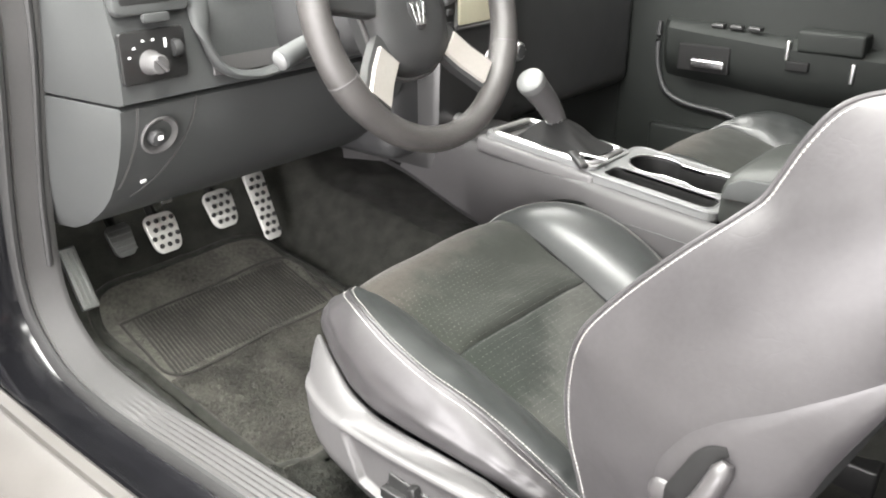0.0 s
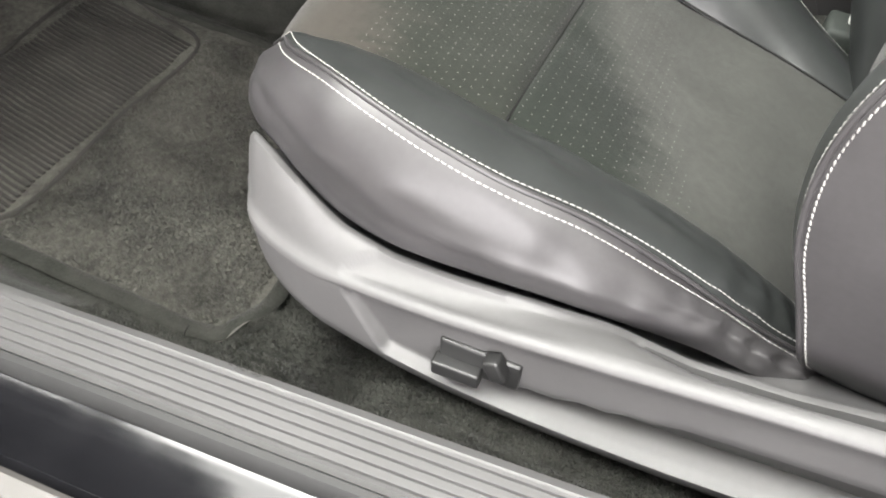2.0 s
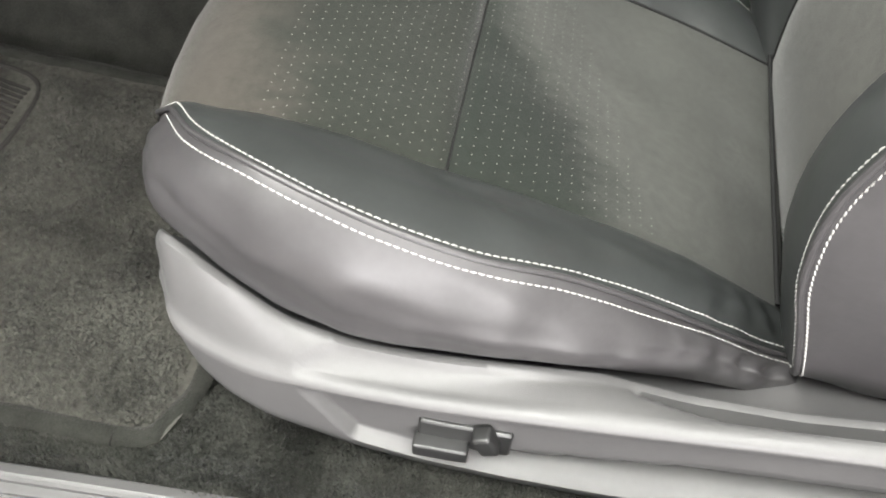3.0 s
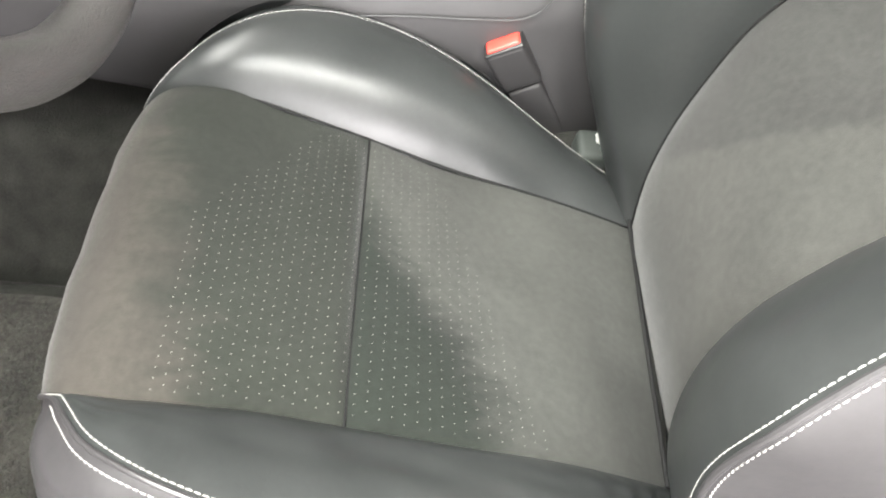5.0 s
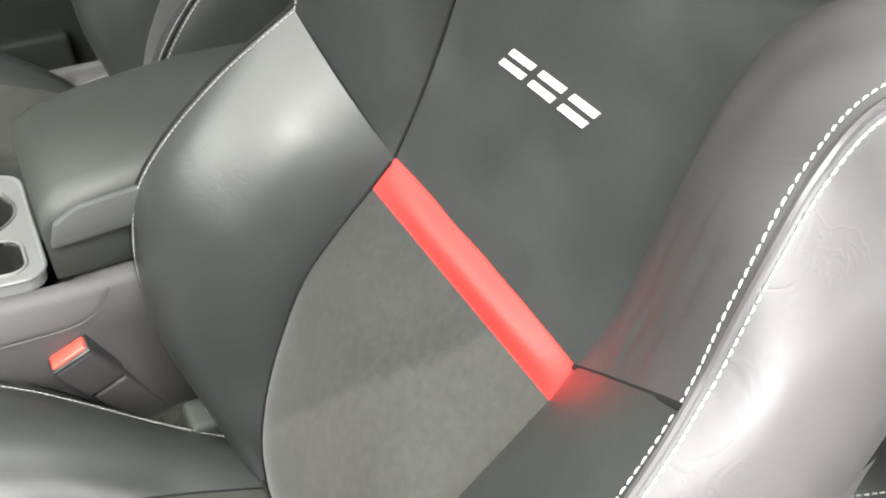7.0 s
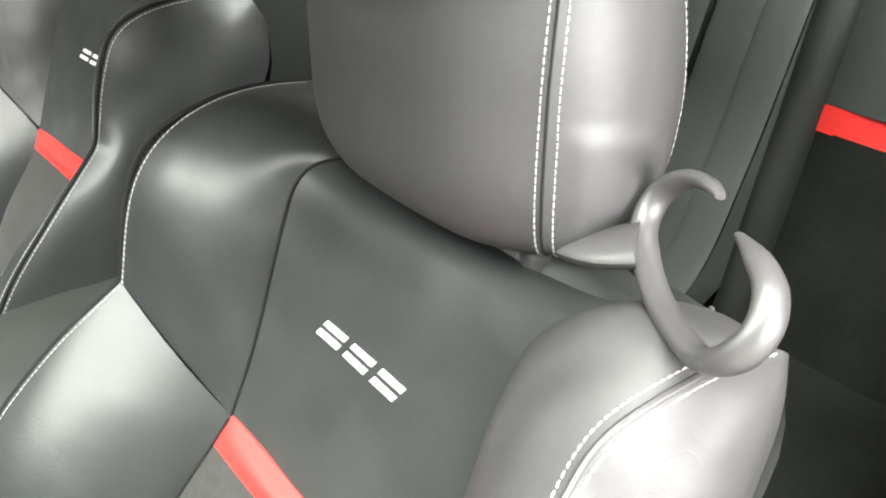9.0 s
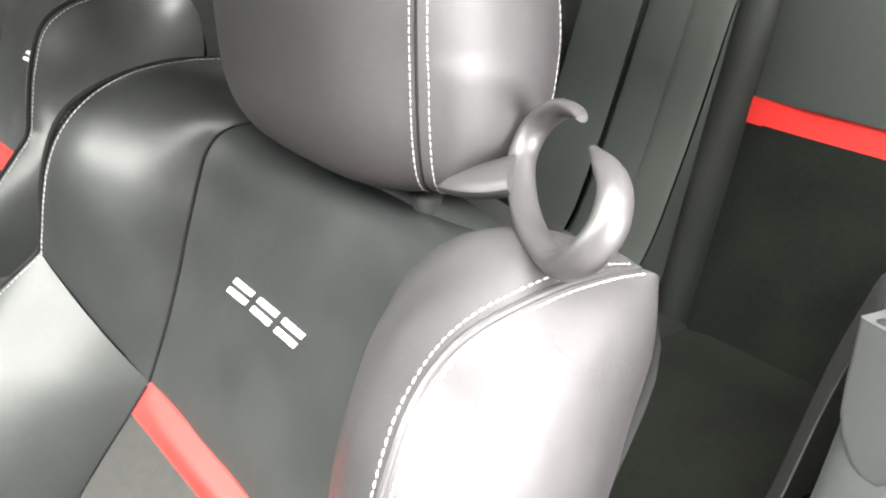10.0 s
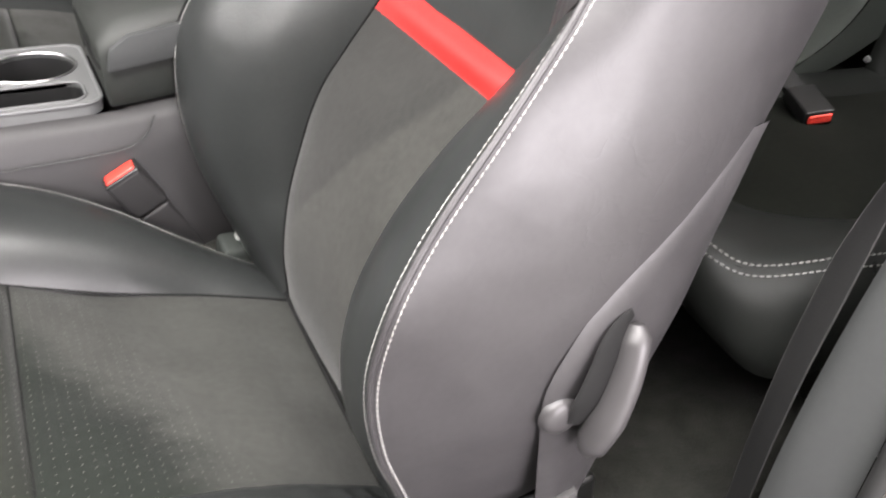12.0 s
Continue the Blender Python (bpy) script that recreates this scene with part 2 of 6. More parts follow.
def spline(pts, n):
    """n points on a smooth curve through the given ones, evenly spaced along it."""
    p = np.array(pts, float)
    if len(p) == 2:
        return p[0] + np.linspace(0, 1, n)[:, None] * (p[1] - p[0])
    q = np.vstack([2 * p[0] - p[1], p, 2 * p[-1] - p[-2]])
    out = []
    for i in range(1, len(q) - 2):
        d = [max(1e-6, np.linalg.norm(q[j + 1] - q[j])) ** 0.5 for j in (i - 1, i, i + 1)]
        t0, t1 = 0.0, d[0]
        t2, t3 = t1 + d[1], t1 + d[1] + d[2]
        for t in np.linspace(t1, t2, 24, endpoint=False):
            a1 = (t1 - t) / (t1 - t0) * q[i - 1] + (t - t0) / (t1 - t0) * q[i]
            a2 = (t2 - t) / (t2 - t1) * q[i] + (t - t1) / (t2 - t1) * q[i + 1]
            a3 = (t3 - t) / (t3 - t2) * q[i + 1] + (t - t2) / (t3 - t2) * q[i + 2]
            b1 = (t2 - t) / (t2 - t0) * a1 + (t - t0) / (t2 - t0) * a2
            b2 = (t3 - t) / (t3 - t1) * a2 + (t - t1) / (t3 - t1) * a3
            out.append((t2 - t) / (t2 - t1) * b1 + (t - t1) / (t2 - t1) * b2)
    out.append(q[-2])
    out = np.array(out)
    s = np.r_[0, np.cumsum(np.linalg.norm(np.diff(out, axis=0), axis=1))]
    w = np.linspace(0, s[-1], n)
    return np.stack([np.interp(w, s, out[:, k]) for k in range(3)], 1)


class Panel:
    """A padded panel between two seam curves: pulled in at the seams, puffed between them."""

    def __init__(self, a, b, puff, out, n=60, m=14, power=3.0, wrinkle=0.0, side=0.5, seed=0, ends=(0.0, 0.0)):
        a, b = spline(a, n), spline(b, n)
        t = np.linspace(0, 1, m)
        # finer steps close to the seams
        t = 0.5 - 0.5 * np.cos(np.pi * t) * (0.55 + 0.45 * np.abs(np.cos(np.pi * t)))
        g = a[:, None] * (1 - t)[None, :, None] + b[:, None] * t[None, :, None]
        du = np.gradient(a, axis=0)[:, None] * (1 - t)[None, :, None] + np.gradient(b, axis=0)[:, None] * t[None, :, None]
        nr = np.cross(du, (b - a)[:, None] + 0 * du)
        nr /= np.maximum(1e-9, np.linalg.norm(nr, axis=2, keepdims=True))
        o = np.array(out, float)
        nr *= np.where((nr @ o) < 0, -1, 1)[:, :, None]
        k = np.log(0.5) / np.log(side)
        h = 1 - np.abs(2 * t ** k - 1) ** power
        s = np.linspace(0, 1, n)
        e = np.ones(n)
        if ends[0]:
            e *= 1 - np.clip(1 - s / ends[0], 0, 1) ** power
        if ends[1]:
            e *= 1 - np.clip(1 - (1 - s) / ends[1], 0, 1) ** power
        puffs = np.array(spline([(i, 0, v) for i, v in enumerate(puff)], n))[:, 2] if isinstance(puff, (list, tuple)) else np.full(n, puff)
        lift = (puffs * e)[:, None] * h[None, :]
        if wrinkle:
            for i in range(n):
                for j in range(m):
                    lift[i, j] += wrinkle * h[j] * noise.noise(Vector(g[i, j]) * 26 + Vector((seed, 0, 0)))
        self.g, self.nr, self.n, self.m = g + nr * lift[:, :, None], nr, n, m
        self.t = t

    def relax(self, width, t0, t1):
        """Evens the panel along its length away from the first seam."""
        pad = np.concatenate([2 * self.g[:1] - self.g[width:0:-1], self.g, 2 * self.g[-1:] - self.g[-2:-width - 2:-1]])
        even = np.mean([pad[width + d:width + d + self.n] for d in range(-width, width + 1)], axis=0)
        k = np.clip((self.t - t0) / (t1 - t0), 0, 1)
        k = (k * k * (3 - 2 * k))[None, :, None]
        e = np.minimum(1, np.minimum(np.arange(self.n), np.arange(self.n)[::-1]) / width)[:, None, None]
        self.g = self.g * (1 - k * e) + even * k * e
        return self

    def at(self, s, t):
        i, j = s * (self.n - 1), np.interp(t, self.t, np.arange(self.m))
        i0, j0 = min(int(i), self.n - 2), min(int(j), self.m - 2)
        u, v = i - i0, j - j0
        g = self.g
        return (g[i0, j0] * (1 - u) * (1 - v) + g[i0 + 1, j0] * u * (1 - v) + g[i0, j0 + 1] * (1 - u) * v + g[i0 + 1, j0 + 1] * u * v), self.nr[i0, j0]

    def bm(self):
        bm = bmesh.new()
        v = [[bm.verts.new(p) for p in row] for row in self.g]
        for i in range(self.n - 1):
            for j in range(self.m - 1):
                bm.faces.new((v[i][j], v[i + 1][j], v[i + 1][j + 1], v[i][j + 1]))
        bmesh.ops.remove_doubles(bm, verts=bm.verts, dist=1e-6)
        return bm


def creased(pan, s0, deep, count, lean, seed):
    """Folds across the last stretch of a panel and long shallow waves along the rest."""
    for i in range(pan.n):
        u = i / (pan.n - 1)
        k = min(1.0, max(0.0, (u - s0) / 0.12))
        for j in range(pan.m):
            v = pan.t[j]
            h = 4 * v * (1 - v)
            jag = noise.noise(Vector((u * 9, v * 3, seed)))
            fold = math.sin(2 * math.pi * (u * count + 0.35 * jag) + lean * v)
            wave = noise.noise(Vector((u * 7, v * 6 - u * 3, seed + 5)))
            pan.g[i, j] += pan.nr[i, j] * h * (deep * k * fold * (0.6 + 0.8 * jag) + deep * 1.1 * wave)


def tube_into(bm, pts, r, sides=8, caps=True, flat=(1.0, 1.0), up=(0, 0, 1)):
    """Adds a tube along pts; r may be one radius or one for each point."""
    p = np.array(pts, float)
    n = len(p)
    r = np.full(n, r) if np.isscalar(r) else np.array(r)
    d = np.gradient(p, axis=0)
    d /= np.maximum(1e-9, np.linalg.norm(d, axis=1, keepdims=True))
    ref = np.array(up, float)
    rings = []
    for i in range(n):
        a = np.cross(d[i], ref)
        if np.linalg.norm(a) < 1e-3:
            a = np.cross(d[i], (1, 0.2, 0))
        a /= np.linalg.norm(a)
        b = np.cross(a, d[i])
        rings.append([bm.verts.new(p[i] + r[i] * (flat[0] * math.cos(w) * a + flat[1] * math.sin(w) * b))
                      for w in np.linspace(0, 2 * math.pi, sides, endpoint=False)])
    for i in range(n - 1):
        for j in range(sides):
            k = (j + 1) % sides
            bm.faces.new((rings[i][j], rings[i][k], rings[i + 1][k], rings[i + 1][j]))
    if caps:
        bm.faces.new(rings[0])
        bm.faces.new(rings[-1])
    return bm


def tube(pts, r, sides=8, **kw):
    return tube_into(bmesh.new(), pts, r, sides, **kw)


def loft(rings, closed=True, caps=True):
    bm = bmesh.new()
    v = [[bm.verts.new(p) for p in r] for r in rings]
    m = len(v[0])
    for i in range(len(v) - 1):
        for j in range(m if closed else m - 1):
            k = (j + 1) % m
            bm.faces.new((v[i][j], v[i][k], v[i + 1][k], v[i + 1][j]))
    if caps and closed:
        bm.faces.new(v[0])
        bm.faces.new(v[-1])
    return bm


def box(x0, x1, y0, y1, z0, z1, bevel=0.0, segments=3):
    bm = bmesh.new()
    bmesh.ops.create_cube(bm, size=1, matrix=Matrix.LocRotScale(((x0 + x1) / 2, (y0 + y1) / 2, (z0 + z1) / 2), None, (x1 - x0, y1 - y0, z1 - z0)))
    if bevel:
        bmesh.ops.bevel(bm, geom=list(bm.edges), offset=bevel, segments=segments, profile=0.6, affect="EDGES")
    return bm


def moved(bm, m):
    bmesh.ops.transform(bm, matrix=m, verts=bm.verts)
    return bm


def merged(*bms):
    out = bmesh.new()
    for b in bms:
        me = bpy.data.meshes.new("piece")
        b.to_mesh(me)
        b.free()
        out.from_mesh(me)
        bpy.data.meshes.remove(me)
    return out


def prism(outline, depth, bevel=0.0, segments=2):
    """A flat shape in x, y, given depth along z from 0 up, with bevelled rims."""
    bm = bmesh.new()
    f = bm.faces.new([bm.verts.new((x, y, 0)) for x, y in outline])
    r = bmesh.ops.extrude_face_region(bm, geom=[f])
    bmesh.ops.translate(bm, vec=(0, 0, depth), verts=[v for v in r["geom"] if isinstance(v, bmesh.types.BMVert)])
    if bevel:
        bmesh.ops.recalc_face_normals(bm, faces=bm.faces)
        es = [e for e in bm.edges if e.is_manifold and e.calc_face_angle(0) > 0.6]
        bmesh.ops.bevel(bm, geom=es, offset=bevel, segments=segments, profile=0.5, affect="EDGES")
    return bm


def lathe(profile, sides=32):
    """Turned round z: profile of (radius, z)."""
    bm = bmesh.new()
    rings = []
    for r, z in profile:
        if r < 1e-6:
            rings.append([bm.verts.new((0, 0, z))])
        else:
            rings.append([bm.verts.new((r * math.cos(a), r * math.sin(a), z)) for a in np.linspace(0, 2 * math.pi, sides, endpoint=False)])
    for a, b in zip(rings, rings[1:]):
        for j in range(sides):
            k = (j + 1) % sides
            q = [a[j % len(a)], a[k % len(a)], b[k % len(b)], b[j % len(b)]]
            q = list(dict.fromkeys(q))
            if len(q) > 2:
                bm.faces.new(q)
    return bm


def rounded(w, h, r, n=5):
    """Outline of a rectangle w by h about 0 with round corners."""
    out = []
    for cx, cy, a in ((w / 2 - r, h / 2 - r, 0), (-w / 2 + r, h / 2 - r, 90), (-w / 2 + r, -h / 2 + r, 180), (w / 2 - r, -h / 2 + r, 270)):
        for i in range(n + 1):
            t = radians(a + 90 * i / n)
            out.append((cx + r * math.cos(t), cy + r * math.sin(t)))
    return out


def stitches(panel, gap, s0, s1, step=0.0054, length=0.0041, r=0.00055, lift=0.0003, slant=0.0):
    """A row of thread stitches on a panel, gap metres from its first seam, or from its second one where gap is negative."""
    ss = np.linspace(s0, s1, 400)
    wide = np.linalg.norm(panel.g[:, -1] - panel.g[:, 0], axis=1)
    ts = [min(0.5, abs(gap) / max(0.008, np.interp(s * (panel.n - 1), np.arange(panel.n), wide))) for s in ss]
    ts = [1 - t if gap < 0 else t for t in ts]
    pts = np.array([panel.at(s, t)[0] for s, t in zip(ss, ts)])
    nrm = np.array([panel.at(s, t)[1] for s, t in zip(ss, ts)])
    d = np.r_[0, np.cumsum(np.linalg.norm(np.diff(pts, axis=0), axis=1))]
    bm = bmesh.new()
    x = 0.0
    while x + length < d[-1]:
        row = []
        for q, up in ((x, 0.0), (x + length * 0.3, 1.0), (x + length * 0.7, 1.0), (x + length, 0.0)):
            p = np.array([np.interp(q, d, pts[:, k]) for k in range(3)])
            nn = np.array([np.interp(q, d, nrm[:, k]) for k in range(3)])
            row.append(p + nn * (lift * up + r * 0.2))
        if slant:
            a = row[-1] - row[0]
            side = np.cross(nrm[0], a) * slant
            row = [p + side * (i / 3 - 0.5) for i, p in enumerate(row)]
        tube_into(bm, row, [r * 0.6, r, r, r * 0.6], 5)
        x += step
    return bm


# ---------------------------------------------------------------- front seats
def front_seat(label, x0, sg, dy, dz, detailed):
    """A sports seat; sg is 1 for the seat whose outer side faces -x."""
    seat = thing("front_seat", label, "car seat", "front seats", at=(x0, dy, 0.32))

    def w(h, y, z, side):
        """side -1: the door side, 1: the console side."""
        return (side * sg * h, y, z - 0.32 + dz)

    def P(name, pan, mat, lab="", parent=None):
        return part(name, pan.bm(), mat, parent or seat, lab)

    def out(x, y, z):
        return (x * sg, y, z)

    # --- cushion: seam curves as (half width, y, z), from the front to the back
    lip = [(0.150, 0.508, 0.49), (0.155, 0.512, 0.52), (0.160, 0.497, 0.560)]
    ins_d = lip + [(0.175, 0.462, 0.580), (0.178, 0.40, 0.572), (0.176, 0.346, 0.558)]
    ins_d2 = [(0.176, 0.346, 0.558), (0.180, 0.279, 0.541), (0.184, 0.21, 0.522), (0.180, 0.117, 0.482), (0.165, 0.019, 0.405)]
    ins_c = lip + [(0.155, 0.462, 0.588), (0.152, 0.41, 0.588), (0.150, 0.36, 0.562)]
    ins_c2 = [(0.150, 0.36, 0.562), (0.142, 0.283, 0.533), (0.140, 0.21, 0.493), (0.136, 0.10, 0.452), (0.124, 0.007, 0.415)]
    stitch = [(0.176, 0.478, 0.575), (0.197, 0.462, 0.590), (0.226, 0.437, 0.604), (0.256, 0.39, 0.614), (0.272, 0.345, 0.607), (0.279, 0.30, 0.592),
              (0.278, 0.247, 0.571), (0.262, 0.190, 0.541), (0.244, 0.136, 0.499), (0.226, 0.089, 0.455), (0.218, 0.043, 0.424), (0.21, 0.0, 0.400)]
    cs = [w(*p, -1) for p in stitch]
    ci = [w(*p, 1) for p in stitch]
    cut = 0.283
    D = [w(*p, -1) for p in ins_d] + [w(*p, -1) for p in ins_d2[1:]]
    C = [w(*p, 1) for p in ins_c] + [w(*p, 1) for p in ins_c2[1:]]

    def split(curve, y):
        c = spline(curve, 240)
        k = int(np.argmin(np.abs(c[40:, 1] - y))) + 40
        return [tuple(q) for q in c[:k + 1:6]] + [tuple(c[k])], [tuple(c[k])] + [tuple(q) for q in c[k + 3::6]] + [tuple(c[-1])]

    Df, Dr = split(D, cut)
    Cf, Cr = split(C, cut)
    cushion = Panel(Df, Cf, [0.006, 0.010, 0.006, 0.003, 0.006, 0.018], (0, 0.3, 1), 80, 24, 4, wrinkle=0.002, ends=(0, 0.13))
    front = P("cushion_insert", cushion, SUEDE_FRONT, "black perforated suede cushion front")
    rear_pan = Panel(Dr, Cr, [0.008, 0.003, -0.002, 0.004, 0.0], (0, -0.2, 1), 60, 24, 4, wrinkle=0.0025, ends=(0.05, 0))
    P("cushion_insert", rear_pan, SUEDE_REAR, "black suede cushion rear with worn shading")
    part("cushion_seam_and_shade", tube(cushion.g[-1] + np.array((0, -0.001, 0.0002)), 0.0012, 8), PIPING_AND_SHADE, seat)
    # black tube painting the crease shade where the cushion meets the backrest
    part("cushion_seam_and_shade", tube(spline([w(0.168, 0.026, 0.416, -1), w(0.0, 0.020, 0.424, 1), w(0.128, 0.014, 0.428, 1)], 20), 0.0022, 8), PIPING_AND_SHADE, seat)
    # outer bolster tops and skirts
    bd = Panel(D[2:], [w(0.160, 0.499, 0.557, -1)] + cs, [0.002, 0.012, 0.014, 0.014, 0.012, 0.006], (0, 0, 1), 160, 22, 2.6, wrinkle=0.003, seed=3)
    creased(bd, 0.70, 0.0014, 17, -5.0, 37)
    P("cushion_bolster", bd, LEATHER, "smooth black leather bolster")
    bc = Panel(C[2:], [w(0.160, 0.499, 0.557, 1)] + ci, [0.002, 0.026, 0.034, 0.034, 0.024, 0.010], out(-0.4, 0, 1), 70, 20, 2.2, seed=5).relax(8, -1.0, 0.0)
    P("cushion_bolster", bc, LEATHER, "smooth black leather bolster")
    part("cushion_seam_and_shade", tube([q[0] + 0.0008 * q[1] for q in (bc.at(s_, 0.006) for s_ in np.linspace(0.04, 0.985, 80))], 0.0012, 6), PIPING_AND_SHADE, seat)
    tuck = [(0.16, 0.512, 0.50), (0.21, 0.496, 0.525), (0.246, 0.466, 0.540), (0.264, 0.43, 0.532), (0.274, 0.40, 0.511), (0.280, 0.36, 0.492), (0.282, 0.30, 0.482),
            (0.280, 0.23, 0.475), (0.272, 0.16, 0.460), (0.260, 0.10, 0.440), (0.245, 0.05, 0.41), (0.235, 0.0, 0.39)]
    st = [(0.160, 0.499, 0.555)] + stitch
    skd = Panel([w(*p, -1) for p in st], [w(*p, -1) for p in tuck], [0.004, 0.016, 0.022, 0.022, 0.02, 0.012, 0.004], out(-1, 0.3, 0.2), 180, 24, 2.4, wrinkle=0.004, seed=8)
    creased(skd, 0.72, 0.0022, 21, 2.4, 31)
    P("cushion_skirt", skd, LEATHER_LIT, "creased leather cushion side, doorway light in its colour")
    ski = Panel([w(*p, 1) for p in st], [w(p[0], p[1], p[2] - 0.05, 1) for p in tuck], 0.012, out(1, 0.3, 0.2), 60, 10, 2.4)
    P("cushion_skirt", ski, LEATHER)
    # lower front of the cushion and the dark underside
    P("cushion_front", Panel([w(0.155, 0.508, 0.495, -1), w(0.15, 0.49, 0.41, -1)], [w(0.155, 0.508, 0.495, 1), w(0.15, 0.49, 0.41, 1)], 0.01, (0, 1, 0), 10, 16, 3), LEATHER)
    part("seat_pan", moved(box(-0.235, 0.235, -0.12, 0.43, 0.02, 0.065, 0.02), Matrix.Translation((0, 0, dz))), PLASTIC_BLACK, seat)
    for sx in (-1, 1):
        part("seat_rail", moved(box(sx * 0.20 - 0.02, sx * 0.20 + 0.02, -0.18, 0.44, -0.02, 0.04, 0.006), Matrix.Translation((0, 0, dz - 0.01 if dz else 0))), PLASTIC_BLACK, seat)
    if detailed:
        for row in (stitches(bd, -0.0058, 0.0, 0.985), stitches(skd, 0.0042, 0.05, 0.985)):
            part("stitching", row, THREAD, seat, "row of white contrast stitching")["kind"] = "stuff"
        part("stitching", stitches(bc, -0.016, 0.0, 0.97), THREAD, seat, "row of white contrast stitching")["kind"] = "stuff"
        part("piping", tube([p[0] + 0.0015 * p[1] for p in (bd.at(s, 0.992) for s in np.linspace(0, 0.99, 90))], 0.0021, 8), LEATHER_LIT, seat)

    # --- plastic side shield of the base
    ys = [0.480, 0.470, 0.458, 0.434, 0.402, 0.3765, 0.369, 0.33, 0.28, 0.22, 0.16, 0.1, 0.03, -0.04, -0.08, -0.10]
    top_h = [0.232, 0.250, 0.262, 0.274, 0.281, 0.284, 0.2845, 0.287, 0.288, 0.284, 0.277, 0.276, 0.284, 0.288, 0.288, 0.28]
    top_z = [0.512, 0.537, 0.551, 0.546, 0.520, 0.499, 0.4955, 0.484, 0.48, 0.474, 0.463, 0.447, 0.455, 0.466, 0.47, 0.46]
    rid_h = [0.254, 0.283, 0.298, 0.308, 0.316, 0.3185, 0.319, 0.322, 0.324, 0.324, 0.323, 0.322, 0.321, 0.321, 0.32, 0.31]
    rid_z = [0.497, 0.494, 0.490, 0.482, 0.476, 0.472, 0.4715, 0.471, 0.47, 0.469, 0.468, 0.468, 0.468, 0.468, 0.46, 0.45]
    bot_z = [0.470, 0.452, 0.436, 0.412, 0.397, 0.39, 0.388, 0.376, 0.365, 0.355, 0.347, 0.341, 0.338, 0.336, 0.335, 0.335]
    yy = np.linspace(ys[0], ys[-1], 240)

    def along(vals):
        v = np.interp(-yy, [-q for q in ys], vals)
        return np.convolve(np.r_[np.full(4, v[0]), v, np.full(4, v[-1])], np.ones(9) / 9, "valid")

    def step(a):
        a = max(0.0, min(1.0, a))
        return a * a * (3 - 2 * a)

    rings = []
    for y, th, tz, rh, rz, bz in zip(yy, along(top_h), along(top_z), along(rid_h), along(rid_z), along(bot_z)):
        crisp = step((0.405 - y) / 0.05)
        sec = [(th - 0.02, tz - 0.035), (th - 0.004, tz - 0.012), (th, tz - 0.001), (th + 0.003, tz + 0.0015), (th + 0.008, tz + 0.001)]
        for q in (0.1, 0.2, 0.3, 0.4, 0.5, 0.6, 0.7, 0.8, 0.9):
            bow = 0.006 * math.sin(math.pi * q) * (1 - 0.6 * crisp)
            flute = 0.0075 * step((0.343 + 0.030 * q - y) / 0.005) * step((y - 0.12) / 0.15) * math.sin(math.pi * q) ** 0.5
            # scoop beside the end of the cushion
            scoop = 0.017 * step((0.152 - 0.10 * q - y) / 0.014) * step((0.68 - q) / 0.22)
            sec.append((th + 0.008 + (rh - th - 0.016) * q, tz + 0.001 + (rz + 0.002 - tz) * q + bow - flute - scoop))
        sec += [(rh - 0.006, rz + 0.0010), (rh - 0.0022, rz - 0.0008), (rh - 0.0004, rz - 0.0030 * crisp - 0.005 * (1 - crisp)), (rh, rz - 0.0055 * crisp - 0.009 * (1 - crisp))]
        low_z = bz + 0.016
        # the side is set back behind its front edge, and undercut above the lower lip
        fold_q = 0.78 - 0.28 * step((0.27 - y) / 0.22)
        under = step((0.285 - y) / 0.10)
        for q in (0.0, 0.03, 0.09, 0.2, 0.3, 0.4, 0.5, 0.56, 0.62, 0.7, 0.78, 0.86, 0.92, 0.945, 0.965, 1.0):
            z = rz - 0.008 + (low_z - rz + 0.008) * q
            inset = (0.006 + 0.006 * q) * step((0.372 - 0.45 * (rz - z) - y) / 0.006) * step(min(q, 1 - q) / 0.07)
            if 0.945 > q > fold_q:
                inset += 0.020 * under * min(1.0, (q - fold_q) / 0.16)
            sec.append((rh - 0.001 - 0.002 * q - inset, z))
        sec += [(rh - 0.004, bz + 0.006), (rh - 0.010, bz), (rh - 0.05, bz - 0.004), (th - 0.06, bz + 0.02), (th - 0.06, tz - 0.05)]
        rings.append([w(h, y, z, -1) for h, z in sec])
    shield = part("side_shield", loft(rings), PLASTIC, seat, "grey moulded plastic seat base cover", True, 50)
    if detailed:
        # power seat switch: a long bar and an upright paddle in a dark recess
        part("switch", moved(box(-0.0065, 0.0065, -0.020, 0.020, -0.0075, 0.0075, 0.0022), Matrix.Translation(w(0.322, 0.268, 0.409, -1)) @ pose(0, 0, 0, 4, 0, 0)), PLASTIC_BLACK, shield, "black power seat switch")
        part("switch", moved(box(-0.007, 0.007, -0.007, 0.007, -0.011, 0.011, 0.003), Matrix.Translation(w(0.322, 0.235, 0.428, -1)) @ pose(0, 0, 0, -20, 0, 0)), PLASTIC_BLACK, shield, "black power seat switch")
        part("switch_recess", moved(box(-0.0035, 0.0035, -0.034, 0.033, -0.013, 0.018, 0.003), Matrix.Translation(w(0.3145, 0.252, 0.415, -1)) @ pose(0, 0, 0, 6, 0, 0)), PLASTIC_BLACK, shield)

